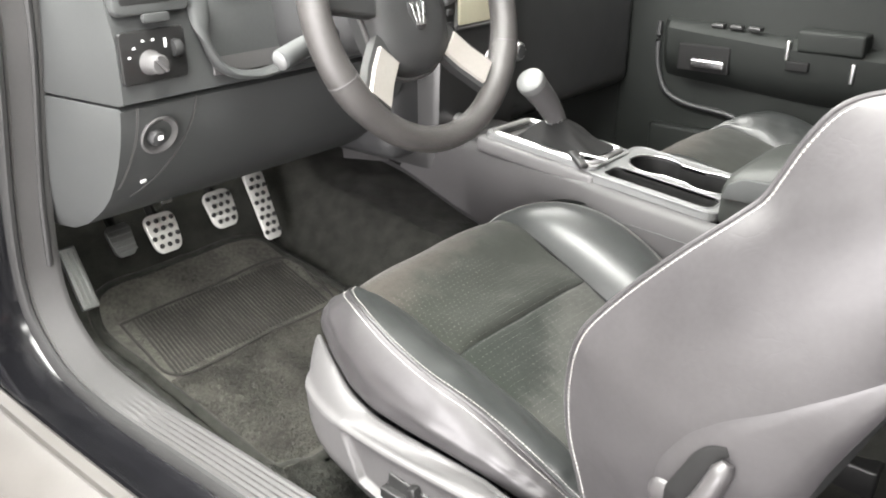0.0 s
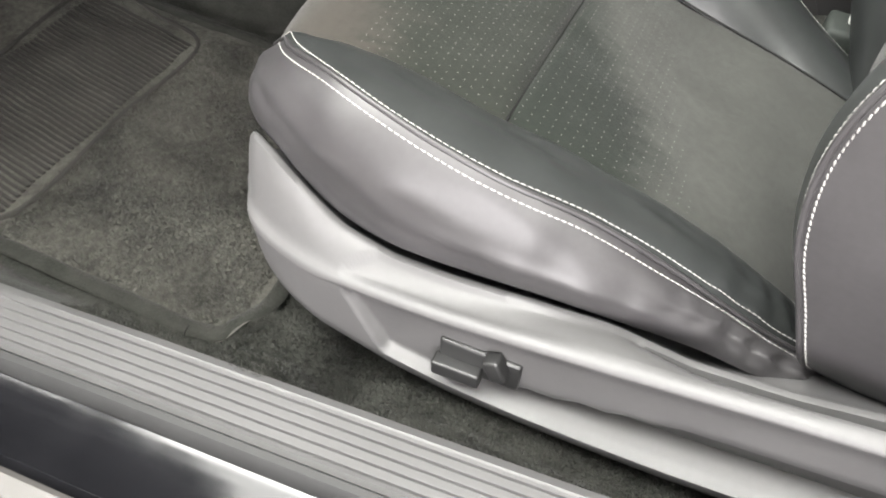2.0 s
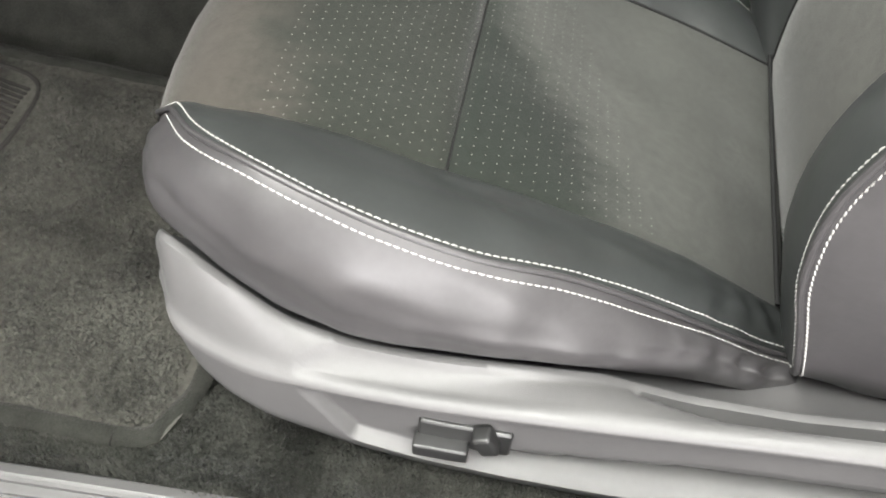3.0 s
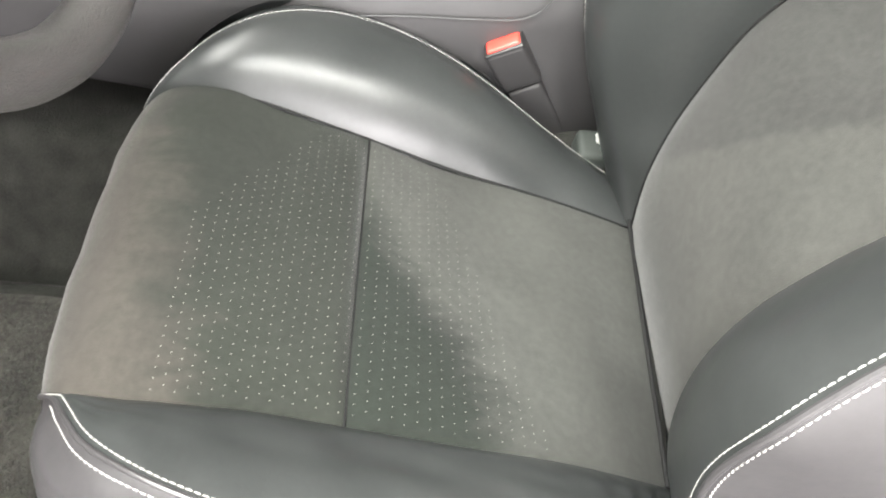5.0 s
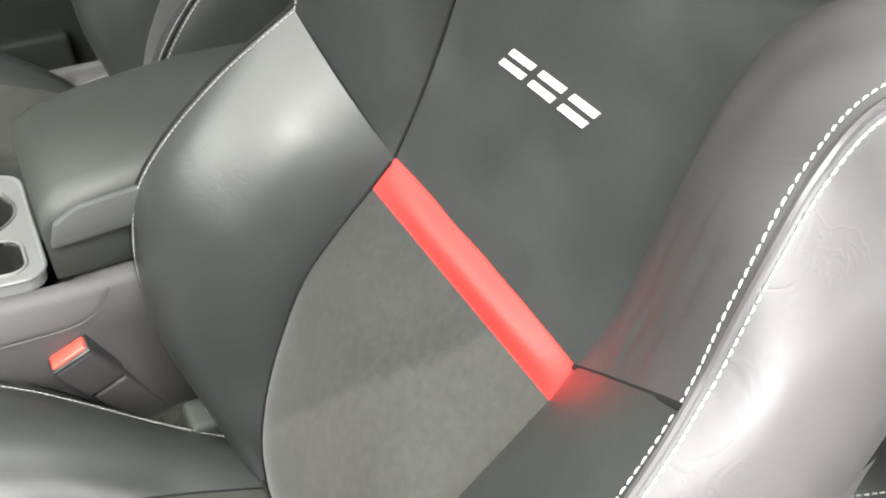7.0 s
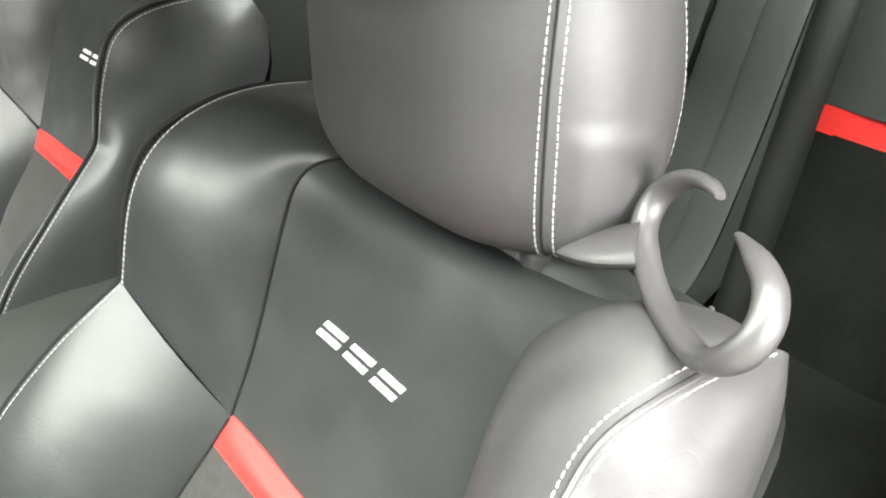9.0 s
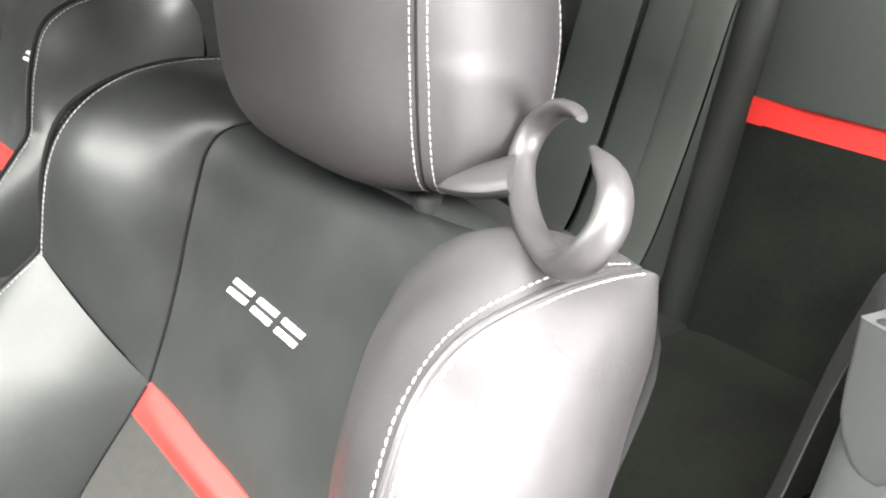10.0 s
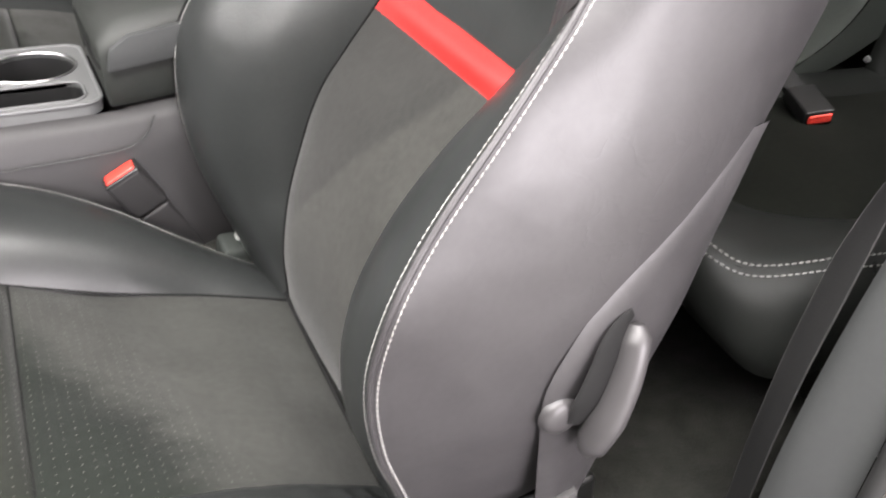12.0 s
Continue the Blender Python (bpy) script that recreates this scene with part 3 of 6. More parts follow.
    # --- backrest: seam curves as (half width, y, z), from the bottom up
    edge = [(0.225, 0.02, 0.415), (0.255, 0.032, 0.46), (0.262, 0.045, 0.514), (0.266, 0.060, 0.575), (0.270, 0.062, 0.641), (0.278, 0.046, 0.703), (0.275, 0.016, 0.747), (0.265, -0.045, 0.806),
            (0.250, -0.095, 0.847), (0.243, -0.113, 0.862)]
    edge_up = [(0.243, -0.113, 0.862), (0.243, -0.122, 0.885), (0.244, -0.134, 0.92), (0.241, -0.157, 0.956), (0.239, -0.190, 0.975), (0.243, -0.256, 0.983), (0.243, -0.325, 0.974)]
    pipe = [(0.120, 0.012, 0.40), (0.124, 0.010, 0.45), (0.128, 0.004, 0.50), (0.136, -0.012, 0.55), (0.141, -0.034, 0.60), (0.140, -0.062, 0.658), (0.136, -0.097, 0.702), (0.130, -0.127, 0.738), (0.125, -0.147, 0.764)]
    pipe_up = [(0.125, -0.147, 0.764), (0.123, -0.172, 0.816), (0.126, -0.192, 0.857), (0.127, -0.207, 0.894), (0.130, -0.224, 0.930), (0.130, -0.237, 0.956), (0.124, -0.250, 0.971), (0.114, -0.270, 0.976), (0.106, -0.30, 0.968), (0.10, -0.34, 0.950)]
    # on the door side the centre runs into the bolster in a soft crease
    fold = [(0.120, 0.012, 0.40), (0.122, 0.010, 0.45), (0.124, 0.004, 0.50), (0.126, -0.010, 0.55), (0.129, -0.034, 0.60), (0.134, -0.074, 0.66), (0.133, -0.118, 0.715), (0.137, -0.141, 0.754)]
    fold_up = [(0.137, -0.141, 0.754), (0.147, -0.168, 0.81), (0.149, -0.190, 0.861), (0.147, -0.206, 0.895), (0.144, -0.221, 0.93), (0.146, -0.233, 0.956), (0.157, -0.247, 0.974), (0.165, -0.275, 0.975), (0.16, -0.34, 0.950)]
    rear = [(0.235, -0.10, 0.415), (0.262, -0.125, 0.455), (0.274, -0.148, 0.52), (0.278, -0.188, 0.62), (0.276, -0.214, 0.685), (0.273, -0.243, 0.745), (0.270, -0.288, 0.83), (0.264, -0.335, 0.903), (0.246, -0.345, 0.950)]

    pl, pr = [w(*p, -1) for p in fold], [w(*p, 1) for p in pipe]
    ul, ur = [w(*p, -1) for p in fold_up], [w(*p, 1) for p in pipe_up]
    # lower insert stops at the red band, which lies a little lower on the door side

    def cut_z(curve, z0, z1):
        c = spline(curve, 200)
        sel = [tuple(q) for q in c if z0 <= q[2] + 0.32 - dz <= z1]
        return sel[::max(1, len(sel) // 12)] + [sel[-1]]

    low = Panel(cut_z(pl, 0.3, 0.731), cut_z(pr, 0.3, 0.742), [0.0, 0.012, 0.016, 0.014, 0.006, 0.000], (0, 1, 0.2), 46, 24, 4, wrinkle=0.0006)
    P("back_insert", low, SUEDE_BACK, "black suede backrest centre")
    red = Panel(cut_z(pl, 0.727, 0.80), cut_z(pr, 0.738, 0.80), [0.000, 0.004, -0.004], (0, 1, 0.2), 14, 30, 4)
    P("red_band", red, RED, "bright red leather band across the backrest")
    for row_ in (red.g[0], red.g[-1]):
        part("band_seam", tube(row_ + np.array((0, -0.0006, 0)), 0.0010, 6), RED, seat)
    up = Panel(ul, ur, [-0.004, -0.006, -0.008, -0.008, -0.010, -0.012], (0, 1, 0.4), 60, 28, 4, wrinkle=0.001)
    P("back_insert", up, LEATHER, "upper backrest centre in black leather")
    for side in (-1, 1):
        rim = edge if side > 0 else edge[:7] + [(0.272, -0.041, 0.811), (0.263, -0.086, 0.855), (0.260, -0.095, 0.864)]
        rim_up = edge_up if side > 0 else [(0.260, -0.095, 0.864), (0.257, -0.106, 0.876), (0.255, -0.115, 0.895), (0.253, -0.129, 0.927), (0.248, -0.153, 0.961), (0.240, -0.190, 0.975), (0.244, -0.250, 0.981), (0.246, -0.295, 0.975), (0.244, -0.335, 0.962)]
        e = [w(*p, side) for p in rim]
        raised = [p if side < 0 else (p[0], p[1], p[2] + 0.022 * min(1, i / 3)) for i, p in enumerate(rim_up)]
        eu = [w(*p, side) for p in raised]
        lo = Panel(pl if side < 0 else pr, e, [0.006, 0.018, 0.030, 0.034, 0.026, 0.008], out(-side * 0.5, 1, 0.2), 70, 20, 2.2, wrinkle=0.0006, seed=11 + side)
        P("back_bolster", lo, LEATHER, "smooth black leather lower bolster")
        hi = Panel(ul if side < 0 else ur, eu, [0.004, 0.014, 0.020, 0.022, 0.020, 0.014, 0.006], (0, 1, 0.8), 60, 18 if side > 0 else 46, 2.4, wrinkle=0.0022, seed=17 + side)
        if side < 0:
            # fine creases fan out from the cross seam
            for i_, j_ in itertools.product(range(22), range(hi.m)):
                u_, v_ = i_ / 21, hi.t[j_]
                jag = noise.noise(Vector((u_ * 2.5, v_ * 7, 4.0)))
                hi.g[i_, j_] += hi.nr[i_, j_] * 0.0011 * math.sin(math.pi * u_) * 4 * v_ * (1 - v_) * math.sin(2 * math.pi * (v_ * (7 - 2 * u_) + 0.8 * jag)) * (0.5 + jag)
        if side > 0:
            hi.relax(9, 0.06, 0.4)
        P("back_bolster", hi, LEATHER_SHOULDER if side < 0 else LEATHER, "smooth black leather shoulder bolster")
        full = rim + raised[1:]
        sd = Panel([w(*p, side) for p in full], [w(*p, side) for p in rear], [0.006, 0.019, 0.026, 0.026, 0.019, 0.006], out(side, 0, 0), 90, 24, 2.2, wrinkle=0.002, seed=23 + side)
        sd.relax(16, 0.0, 0.22)
        # door side takes the lit copy, console side the plain black one
        P("back_side", sd, LEATHER_LIT if side < 0 else LEATHER, "leather backrest side, doorway light in its colour" if side < 0 else "black leather backrest side")
        if side > 0:
            for pan in (lo, hi):
                part("piping", tube([q[0] + 0.0006 * q[1] for q in (pan.at(s, 0.004) for s in np.linspace(0, 0.99, 60))], 0.0013, 6), PIPING_AND_SHADE, seat)
        else:
            part("bolster_seam", tube(hi.g[0], 0.0022, 8), PIPING_AND_SHADE, seat)
        for row in (stitches(lo, -0.0048, 0.02, 1.0), stitches(hi, -0.0048, 0.0, 0.99, r=0.00064, slant=0.2), stitches(sd, 0.0048, 0.01, 0.99, r=0.00064, slant=0.2)):
            part("stitching", row, THREAD, seat, "row of white contrast stitching")["kind"] = "stuff"
        part("piping", tube([q[0] for q in (sd.at(s, 0.002) for s in np.linspace(0, 0.995, 90))], 0.0024, 8), LEATHER_LIT if side < 0 else PIPING_AND_SHADE, seat)
    P("back_panel", Panel([w(*p, -1) for p in rear], [w(*p, 1) for p in rear], 0.02, (0, -1, 0), 30, 14, 4), PLASTIC_DARK, "dark backrest shell")

    # --- recliner cover and lever on the door side
    crease = [(0.283, -0.062, 0.43), (0.290, -0.058, 0.534), (0.296, -0.057, 0.60), (0.298, -0.073, 0.636), (0.297, -0.106, 0.676), (0.291, -0.162, 0.716), (0.280, -0.228, 0.757)]
    rr = [(0.264, -0.118, 0.43), (0.276, -0.148, 0.52), (0.280, -0.172, 0.58), (0.281, -0.190, 0.62), (0.281, -0.208, 0.670), (0.280, -0.228, 0.715), (0.279, -0.246, 0.757)]
    rc = Panel([w(h + 0.0012, y, z, -1) for h, y, z in crease], [w(h, y, z, -1) for h, y, z in rr], [0.007, 0.008, 0.008, 0.008, 0.007, 0.005, 0.0], out(-1, 0, 0), 40, 10, 5)
    P("recliner_cover", rc, LEATHER_LIT, "leather recliner cover, doorway light in its colour")
    if detailed:
        lev = spline([w(0.309, -0.086, 0.541, -1), w(0.312, -0.091, 0.550, -1), w(0.314, -0.102, 0.576, -1), w(0.313, -0.113, 0.603, -1), w(0.309, -0.121, 0.626, -1), w(0.303, -0.126, 0.642, -1)], 24)
        rad = np.interp(np.linspace(0, 1, 24), [0, 0.08, 0.3, 0.6, 0.92, 1], [0.006, 0.0110, 0.0130, 0.0118, 0.0108, 0.006])
        lever = part("recliner_lever", tube(lev, rad, 14, flat=(1.0, 1.25), up=(1, 0, 0)), GUIDE, seat, "grey plastic recliner lever")
        part("lever_boss", moved(lathe([(0, 0.009), (0.010, 0.0086), (0.0140, 0.0070), (0.0160, 0.004), (0.0170, 0.0)], 28), Matrix.Translation(w(0.297, -0.069, 0.577, -1)) @ pose(0, 0, 0, 0, -90 * sg, 0)), GUIDE, lever)
        # flat black crescent painting the shadow in front of the lever
        part("lever_shadow", tube(spline([w(0.3060, -0.078, 0.570, -1), w(0.3085, -0.088, 0.592, -1), w(0.3075, -0.099, 0.618, -1), w(0.3040, -0.112, 0.646, -1), w(0.3015, -0.124, 0.652, -1)], 24), np.interp(np.linspace(0, 1, 24), [0, 0.2, 0.7, 1], [0.006, 0.0125, 0.0105, 0.004]), 12, flat=(1.2, 0.25), up=(1, 0, 0)), PIPING_AND_SHADE, seat)

    # --- headrest
    hr_f = [(0.108, -0.294, 0.981), (0.122, -0.268, 0.999), (0.126, -0.262, 1.09), (0.124, -0.268, 1.15), (0.114, -0.284, 1.20), (0.10, -0.305, 1.225)]
    hr_b = [(0.106, -0.335, 0.990), (0.122, -0.372, 1.012), (0.126, -0.384, 1.06), (0.124, -0.380, 1.12), (0.115, -0.372, 1.17), (0.10, -0.36, 1.205)]
    fl, fr = [w(*p, -1) for p in hr_f], [w(*p, 1) for p in hr_f]
    bl, br = [w(*p, -1) for p in hr_b], [w(*p, 1) for p in hr_b]
    head = part("headrest", Panel(fl, fr, [0.010, 0.026, 0.028, 0.026, 0.018, 0.008], (0, 1, 0.1), 40, 24, 3).bm(), LEATHER_SHOULDER, seat, "dark grey leather headrest with contrast stitching")
    hs = Panel(fl, bl, [0.006, 0.018, 0.020, 0.018, 0.014, 0.006], out(-1, 0, 0), 70, 36, 2.6)
    # the lower side of the cushion stands a little proud, with a rounded upper corner
    for i_, j_ in itertools.product(range(hs.n), range(hs.m)):
        u_, v_ = i_ / (hs.n - 1), hs.t[j_]
        far_ = math.hypot(max(0.0, u_ - 0.25) / 0.17, max(0.0, v_ - 0.45) / 0.30)
        k_ = min(1.0, max(0.0, (1.12 - far_) / 0.3))
        hs.g[i_, j_] += hs.nr[i_, j_] * 0.0024 * k_ * k_ * (3 - 2 * k_) * min(1.0, v_ / 0.12)
    P("headrest_side", hs, LEATHER_SHOULDER, "", head)
    P("headrest_side", Panel(fr, br, [0.006, 0.018, 0.020, 0.018, 0.014, 0.006], out(1, 0, 0), 40, 14, 2.6), LEATHER, "", head)
    P("headrest_back", Panel(bl, br, 0.02, (0, -1, 0), 30, 20, 3), LEATHER, "", head)
    P("headrest_base", Panel([fl[0], bl[0]], [fr[0], br[0]], 0.01, (0, 0, -1), 10, 16, 3), LEATHER, "", head)
    P("headrest_top", Panel([fl[-1], bl[-1]], [fr[-1], br[-1]], 0.012, (0, 0, 1), 10, 16, 3), LEATHER, "", head)
    if detailed:
        fp = Panel(fl, fr, [0.010, 0.026, 0.028, 0.026, 0.018, 0.008], (0, 1, 0.1), 40, 24, 3)
        for row in (stitches(fp, 0.0042, 0, 1), stitches(hs, 0.0042, 0, 1), stitches(hs, -0.005, 0, 1)):
            part("stitching", row, THREAD, head)["kind"] = "stuff"
        part("piping", tube([q[0] + 0.0005 * q[1] for q in (fp.at(s, 0.002) for s in np.linspace(0.01, 0.99, 60))], 0.0010, 6), PIPING_AND_SHADE, head)
    for px in (-0.075, 0.075):
        part("post_sleeve", moved(lathe([(0.0065, 0.006), (0.0085, 0.0055), (0.012, 0.003), (0.013, 0.0), (0.013, -0.02)], 24), Matrix.Translation((px - 0.011 * sg, -0.302, 0.967 - 0.32 + dz))), PLASTIC_DARK, seat)
        part("headrest_post", tube([(px - 0.011 * sg, -0.302, 0.945 - 0.32 + dz), (px - 0.011 * sg, -0.302, 1.01 - 0.32 + dz)], 0.006, 12), CHROME, head)
    # belt guide: an open ring on an arm beside the headrest
    ring = [w(*p, -1) for p in ((0.045, -0.305, 0.994), (0.108, -0.292, 0.994), (0.142, -0.292, 1.000), (0.166, -0.305, 1.008))]
    a = part("belt_guide", tube(spline(ring, 18), np.interp(np.linspace(0, 1, 18), [0, 0.5, 1], [0.0125, 0.0115, 0.019]), 16, flat=(1.2, 0.6)), GUIDE, seat, "grey plastic open belt guide ring")
    loop = [w(*p, -1) for p in ((0.206, -0.316, 1.052), (0.199, -0.320, 1.053), (0.178, -0.329, 1.048), (0.158, -0.330, 1.031), (0.157, -0.319, 1.014), (0.176, -0.300, 1.001), (0.202, -0.280, 0.995),
                                (0.226, -0.265, 0.995), (0.251, -0.253, 0.998), (0.267, -0.252, 1.011), (0.273, -0.260, 1.026), (0.268, -0.271, 1.039), (0.251, -0.285, 1.045), (0.232, -0.297, 1.046))]
    n = 60
    part("guide_ring", tube(spline(loop, n), np.interp(np.linspace(0, 1, n), [0, 0.03, 0.12, 0.35, 0.7, 0.92, 1], [0.003, 0.0055, 0.0075, 0.0080, 0.0095, 0.0080, 0.003]), 14, flat=(0.75, 1.28), up=(0.5, 0.87, 0.5)), GUIDE, a)
    return seat, front, up, cushion, rear_pan


driver_seat, insert_front, upper_panel, cush_a, cush_b = front_seat(
    "black leather and suede sports seat with white stitching", -0.012, 1, 0.0, 0.0, True)
passenger_seat, _, upper_panel_2, _, _ = front_seat(
    "black leather sports seat with a red band beside the console", 0.735, -1, -0.075, 0.02, False)


# three slanted white blocks stand for the sewn mark
def sewn_mark(panel, seat, s_mid, t_mid, flip):
    bars = ((0.0, 0.34), (0.64, 0.98))
    for k, (v0, v1) in itertools.product(range(3), bars):
        bm_ = bmesh.new()
        top, low_ = [], []
        for u, v in ((0, v0), (0.94, v0), (0.94, v1), (0, v1)):
            x = (k - 1) * 0.0355 + (u - 0.5) * 0.029 + (v - 0.5) * 0.009
            p, nn = panel.at(s_mid + (v - 0.5) * 0.014 / 0.31, t_mid + flip * x / 0.262)
            top.append(bm_.verts.new(p + nn * 0.0014))
            low_.append(bm_.verts.new(p - nn * 0.0010))
        f = bm_.faces.new(top)
        for i in range(len(top)):
            j = (i + 1) % len(top)
            bm_.faces.new((top[i], low_[i], low_[j], top[j]))
        bmesh.ops.triangulate(bm_, faces=[f])
        part("sewn_block", bm_, EMBROIDERY, seat, "slanted white embroidered bar", False)


sewn_mark(upper_panel, driver_seat, 0.377, 0.538, -1)
sewn_mark(upper_panel_2, passenger_seat, 0.398, 0.53, 1)


# rows of pale perforations in the cushion suede
def perforations():
    bm_ = bmesh.new()
    for pan, s0, s1, ns in ((cush_a, 0.55, 0.985, 17), (cush_b, 0.02, 0.62, 20)):
        for i in range(ns):
            s_ = s0 + (s1 - s0) * i / (ns - 1)
            for j in range(36):
                t_ = 0.03 + 0.94 * (j + 0.5 * (i % 2)) / 36
                if pan is cush_a and t_ > 0.30 + 0.55 * (s_ - 0.55) / 0.43 + 0.25:
                    continue
                if pan is cush_b and s_ > 0.56 - 0.34 * t_:
                    continue
                p, nn = pan.at(s_, t_)
                e = np.array((1.0, 0, 0)) - nn[0] * nn
                f = np.cross(nn, e)
                q = [bm_.verts.new(p + nn * 0.0007 + 0.00062 * (math.cos(a) * e + 0.9 * math.sin(a) * f)) for a in np.linspace(0, 2 * math.pi, 6, endpoint=False)]
                bm_.faces.new(q)
    ob = part("perforation", bm_, PERF, driver_seat, "rows of pale punched holes in the suede", False)
    ob["kind"] = "stuff"


perforations()


# ---------------------------------------------------------------- the garage round the car
def slab(name, x0, x1, y0, y1, z0, z1, mat, label):
    return tagged(part(name, box(x0, x1, y0, y1, z0, z1), mat, None, label, False), label, "", "", "structure")


slab("ground", -7, 8, -8, 8, -0.2, 0.0, CONCRETE, "smooth pale garage floor")
slab("wall_north", -7, 8, 8, 8.2, 0, 2.8, WALL, "plain white garage wall")
slab("wall_south", -7, 8, -8.2, -8, 0, 2.8, WALL, "plain white garage wall")
# the west wall has a wide open doorway to the daylight
slab("wall_west", -5.2, -5, -8, -2.5, 0, 2.8, WALL, "plain white garage wall")
slab("wall_west_far", -5.2, -5, 0.5, 8, 0, 2.8, WALL, "plain white garage wall")
slab("wall_west_head", -5.2, -5, -2.5, 0.5, 2.3, 2.8, WALL, "plain white lintel over the garage doorway")
slab("wall_east", 8, 8.2, -8, 8, 0, 2.8, WALL, "plain white garage wall")
slab("ceiling", -7, 8, -8, 8, 2.8, 3.0, CEILING, "plain white garage ceiling, unseen, bouncing light onto the seats")

# ---------------------------------------------------------------- car floor, sill and shell
def ease(a):
    a = max(0.0, min(1.0, a))
    return a * a * (3 - 2 * a)


def floor_z(x, y):
    z = 0.295 + 0.155 * max(0.0, y - 0.48) + 1.3 * max(0.0, y - 1.0) ** 1.4
    z += 0.14 * ease((x - 0.14) / 0.10) * ease((0.60 - x) / 0.10) * ease((y + 0.3) / 0.2)
    z += 0.05 * ease((-0.335 - x) / 0.05)
    # soft humps of the carpet where it runs up to the sill
    hump = ease((y - 0.375) / 0.045) * ease((0.535 - y) / 0.06) + 0.75 * ease((0.375 - y) / 0.04) * ease((y - 0.05) / 0.2)
    z += 0.047 * ease((-0.258 - x + 0.02 * math.sin(y * 31)) / 0.058) * hump
    return z


def floor_top(x, y):
    return floor_z(x, y) + 0.006 * noise.noise(Vector((x * 11, y * 11, 0))) + 0.004 * noise.noise(Vector((x * 28, y * 28, 5))) + 0.0018 * noise.noise(Vector((x * 75, y * 75, 9)))


def pile(name, top, x0, x1, y0, y1, count, high, mat_, seed, off=(0, 0, 0), skip=None, parent=None):
    """Carpet fibres as small leaning blades on a surface top(x, y)."""
    rng = random.Random(seed)
    verts, faces = [], []
    for _ in range(count):
        x, y = rng.uniform(x0, x1), rng.uniform(y0, y1)
        if skip and skip(x, y):
            continue
        z, a = top(x, y), rng.uniform(0, 2 * math.pi)
        dx, dy = 0.0011 * math.cos(a), 0.0011 * math.sin(a)
        brushed = noise.noise(Vector((x * 16, y * 16, seed)))
        lx, ly, h = 0.0025 * brushed + rng.gauss(0, 0.0014), 0.003 * brushed + rng.gauss(0, 0.0014), high * rng.uniform(0.6, 1.1)
        k = len(verts)
        verts += [(x - dx - off[0], y - dy - off[1], z - 0.001 - off[2]), (x + dx - off[0], y + dy - off[1], z - 0.001 - off[2]), (x + lx - off[0], y + ly - off[1], z + h - off[2])]
        faces.append((k, k + 1, k + 2))
    me = bpy.data.meshes.new(name)
    me.from_pydata(verts, [], faces)
    me.materials.append(mat_)
    ob = new(name, me)
    if parent is not None:
        ob.parent = parent
    return ob


bm = bmesh.new()
gx, gy = np.linspace(-0.40, 1.12, 170), np.linspace(-1.3, 1.40, 310)
vv = [[bm.verts.new((x, y, floor_top(x, y))) for y in gy] for x in gx]
for i in range(len(gx) - 1):
    for j in range(len(gy) - 1):
        bm.faces.new((vv[i][j], vv[i + 1][j], vv[i + 1][j + 1], vv[i][j + 1]))
tagged(part("floor", bm, CARPET_DARK), "dark grey moulded car carpet", "", "", "structure")
tagged(pile("carpet_pile", floor_top, -0.395, -0.17, 0.02, 0.66, 60000, 0.0042, CARPET_NAP, 5), "short dark grey carpet pile on the floor", "carpet", "", "stuff")


def sweep(profile, path, ribbed=False):
    """Carries an open profile of (x, height) along a path of (y, z); the height stands off the path towards the opening."""
    p = spline([(0, y, z) for y, z in path], 90)
    d = np.gradient(p, axis=0)
    d /= np.linalg.norm(d, axis=1, keepdims=True)
    rings = []
    for q, t in zip(p, d):
        flat = 1 - ease((q[1] - 0.60) / 0.14) if ribbed else 1.0
        rings.append([(x, q[1] - t[2] * h * k, q[2] + t[1] * h * k) for x, h, k in ((x, h, flat if abs(h) < 0.003 else 1.0) for x, h in profile)])
    return loft(rings, True, True)


JAMB = [(-0.95, 0.40), (-0.5, 0.40), (0.0, 0.40), (0.5, 0.40), (0.76, 0.402), (0.87, 0.425), (0.935, 0.49), (0.945, 0.56), (0.925, 0.68), (0.89, 0.80), (0.86, 0.90), (0.84, 1.0)]
ribs = []
for i in range(5):
    x = -0.437 + i * 0.009
    ribs += [(x - 0.0022, -0.001), (x - 0.0015, 0.0022), (x + 0.0015, 0.0022), (x + 0.0022, -0.001)]
trim = tagged(part("sill_trim", sweep([(-0.447, -0.02), (-0.447, -0.004), (-0.443, 0.0)] + ribs + [(-0.396, 0.0), (-0.388, -0.004), (-0.378, -0.03), (-0.372, -0.09), (-0.40, -0.10)], JAMB, True), PLASTIC),
              "grey ribbed plastic door sill trim", "", "", "structure")
tagged(part("door_seal", sweep([(-0.462, -0.03), (-0.462, 0.0), (-0.458, 0.006), (-0.452, 0.006), (-0.448, 0.0), (-0.448, -0.03)], JAMB), RUBBER), "black rubber door seal", "", "", "structure")
tagged(part("sill", sweep([(-0.463, -0.10), (-0.463, -0.012), (-0.475, -0.016), (-0.505, -0.012), (-0.525, -0.005), (-0.531, -0.012), (-0.531, -0.10)], JAMB), PAINT_BLACK), "glossy black painted door sill", "", "", "structure")
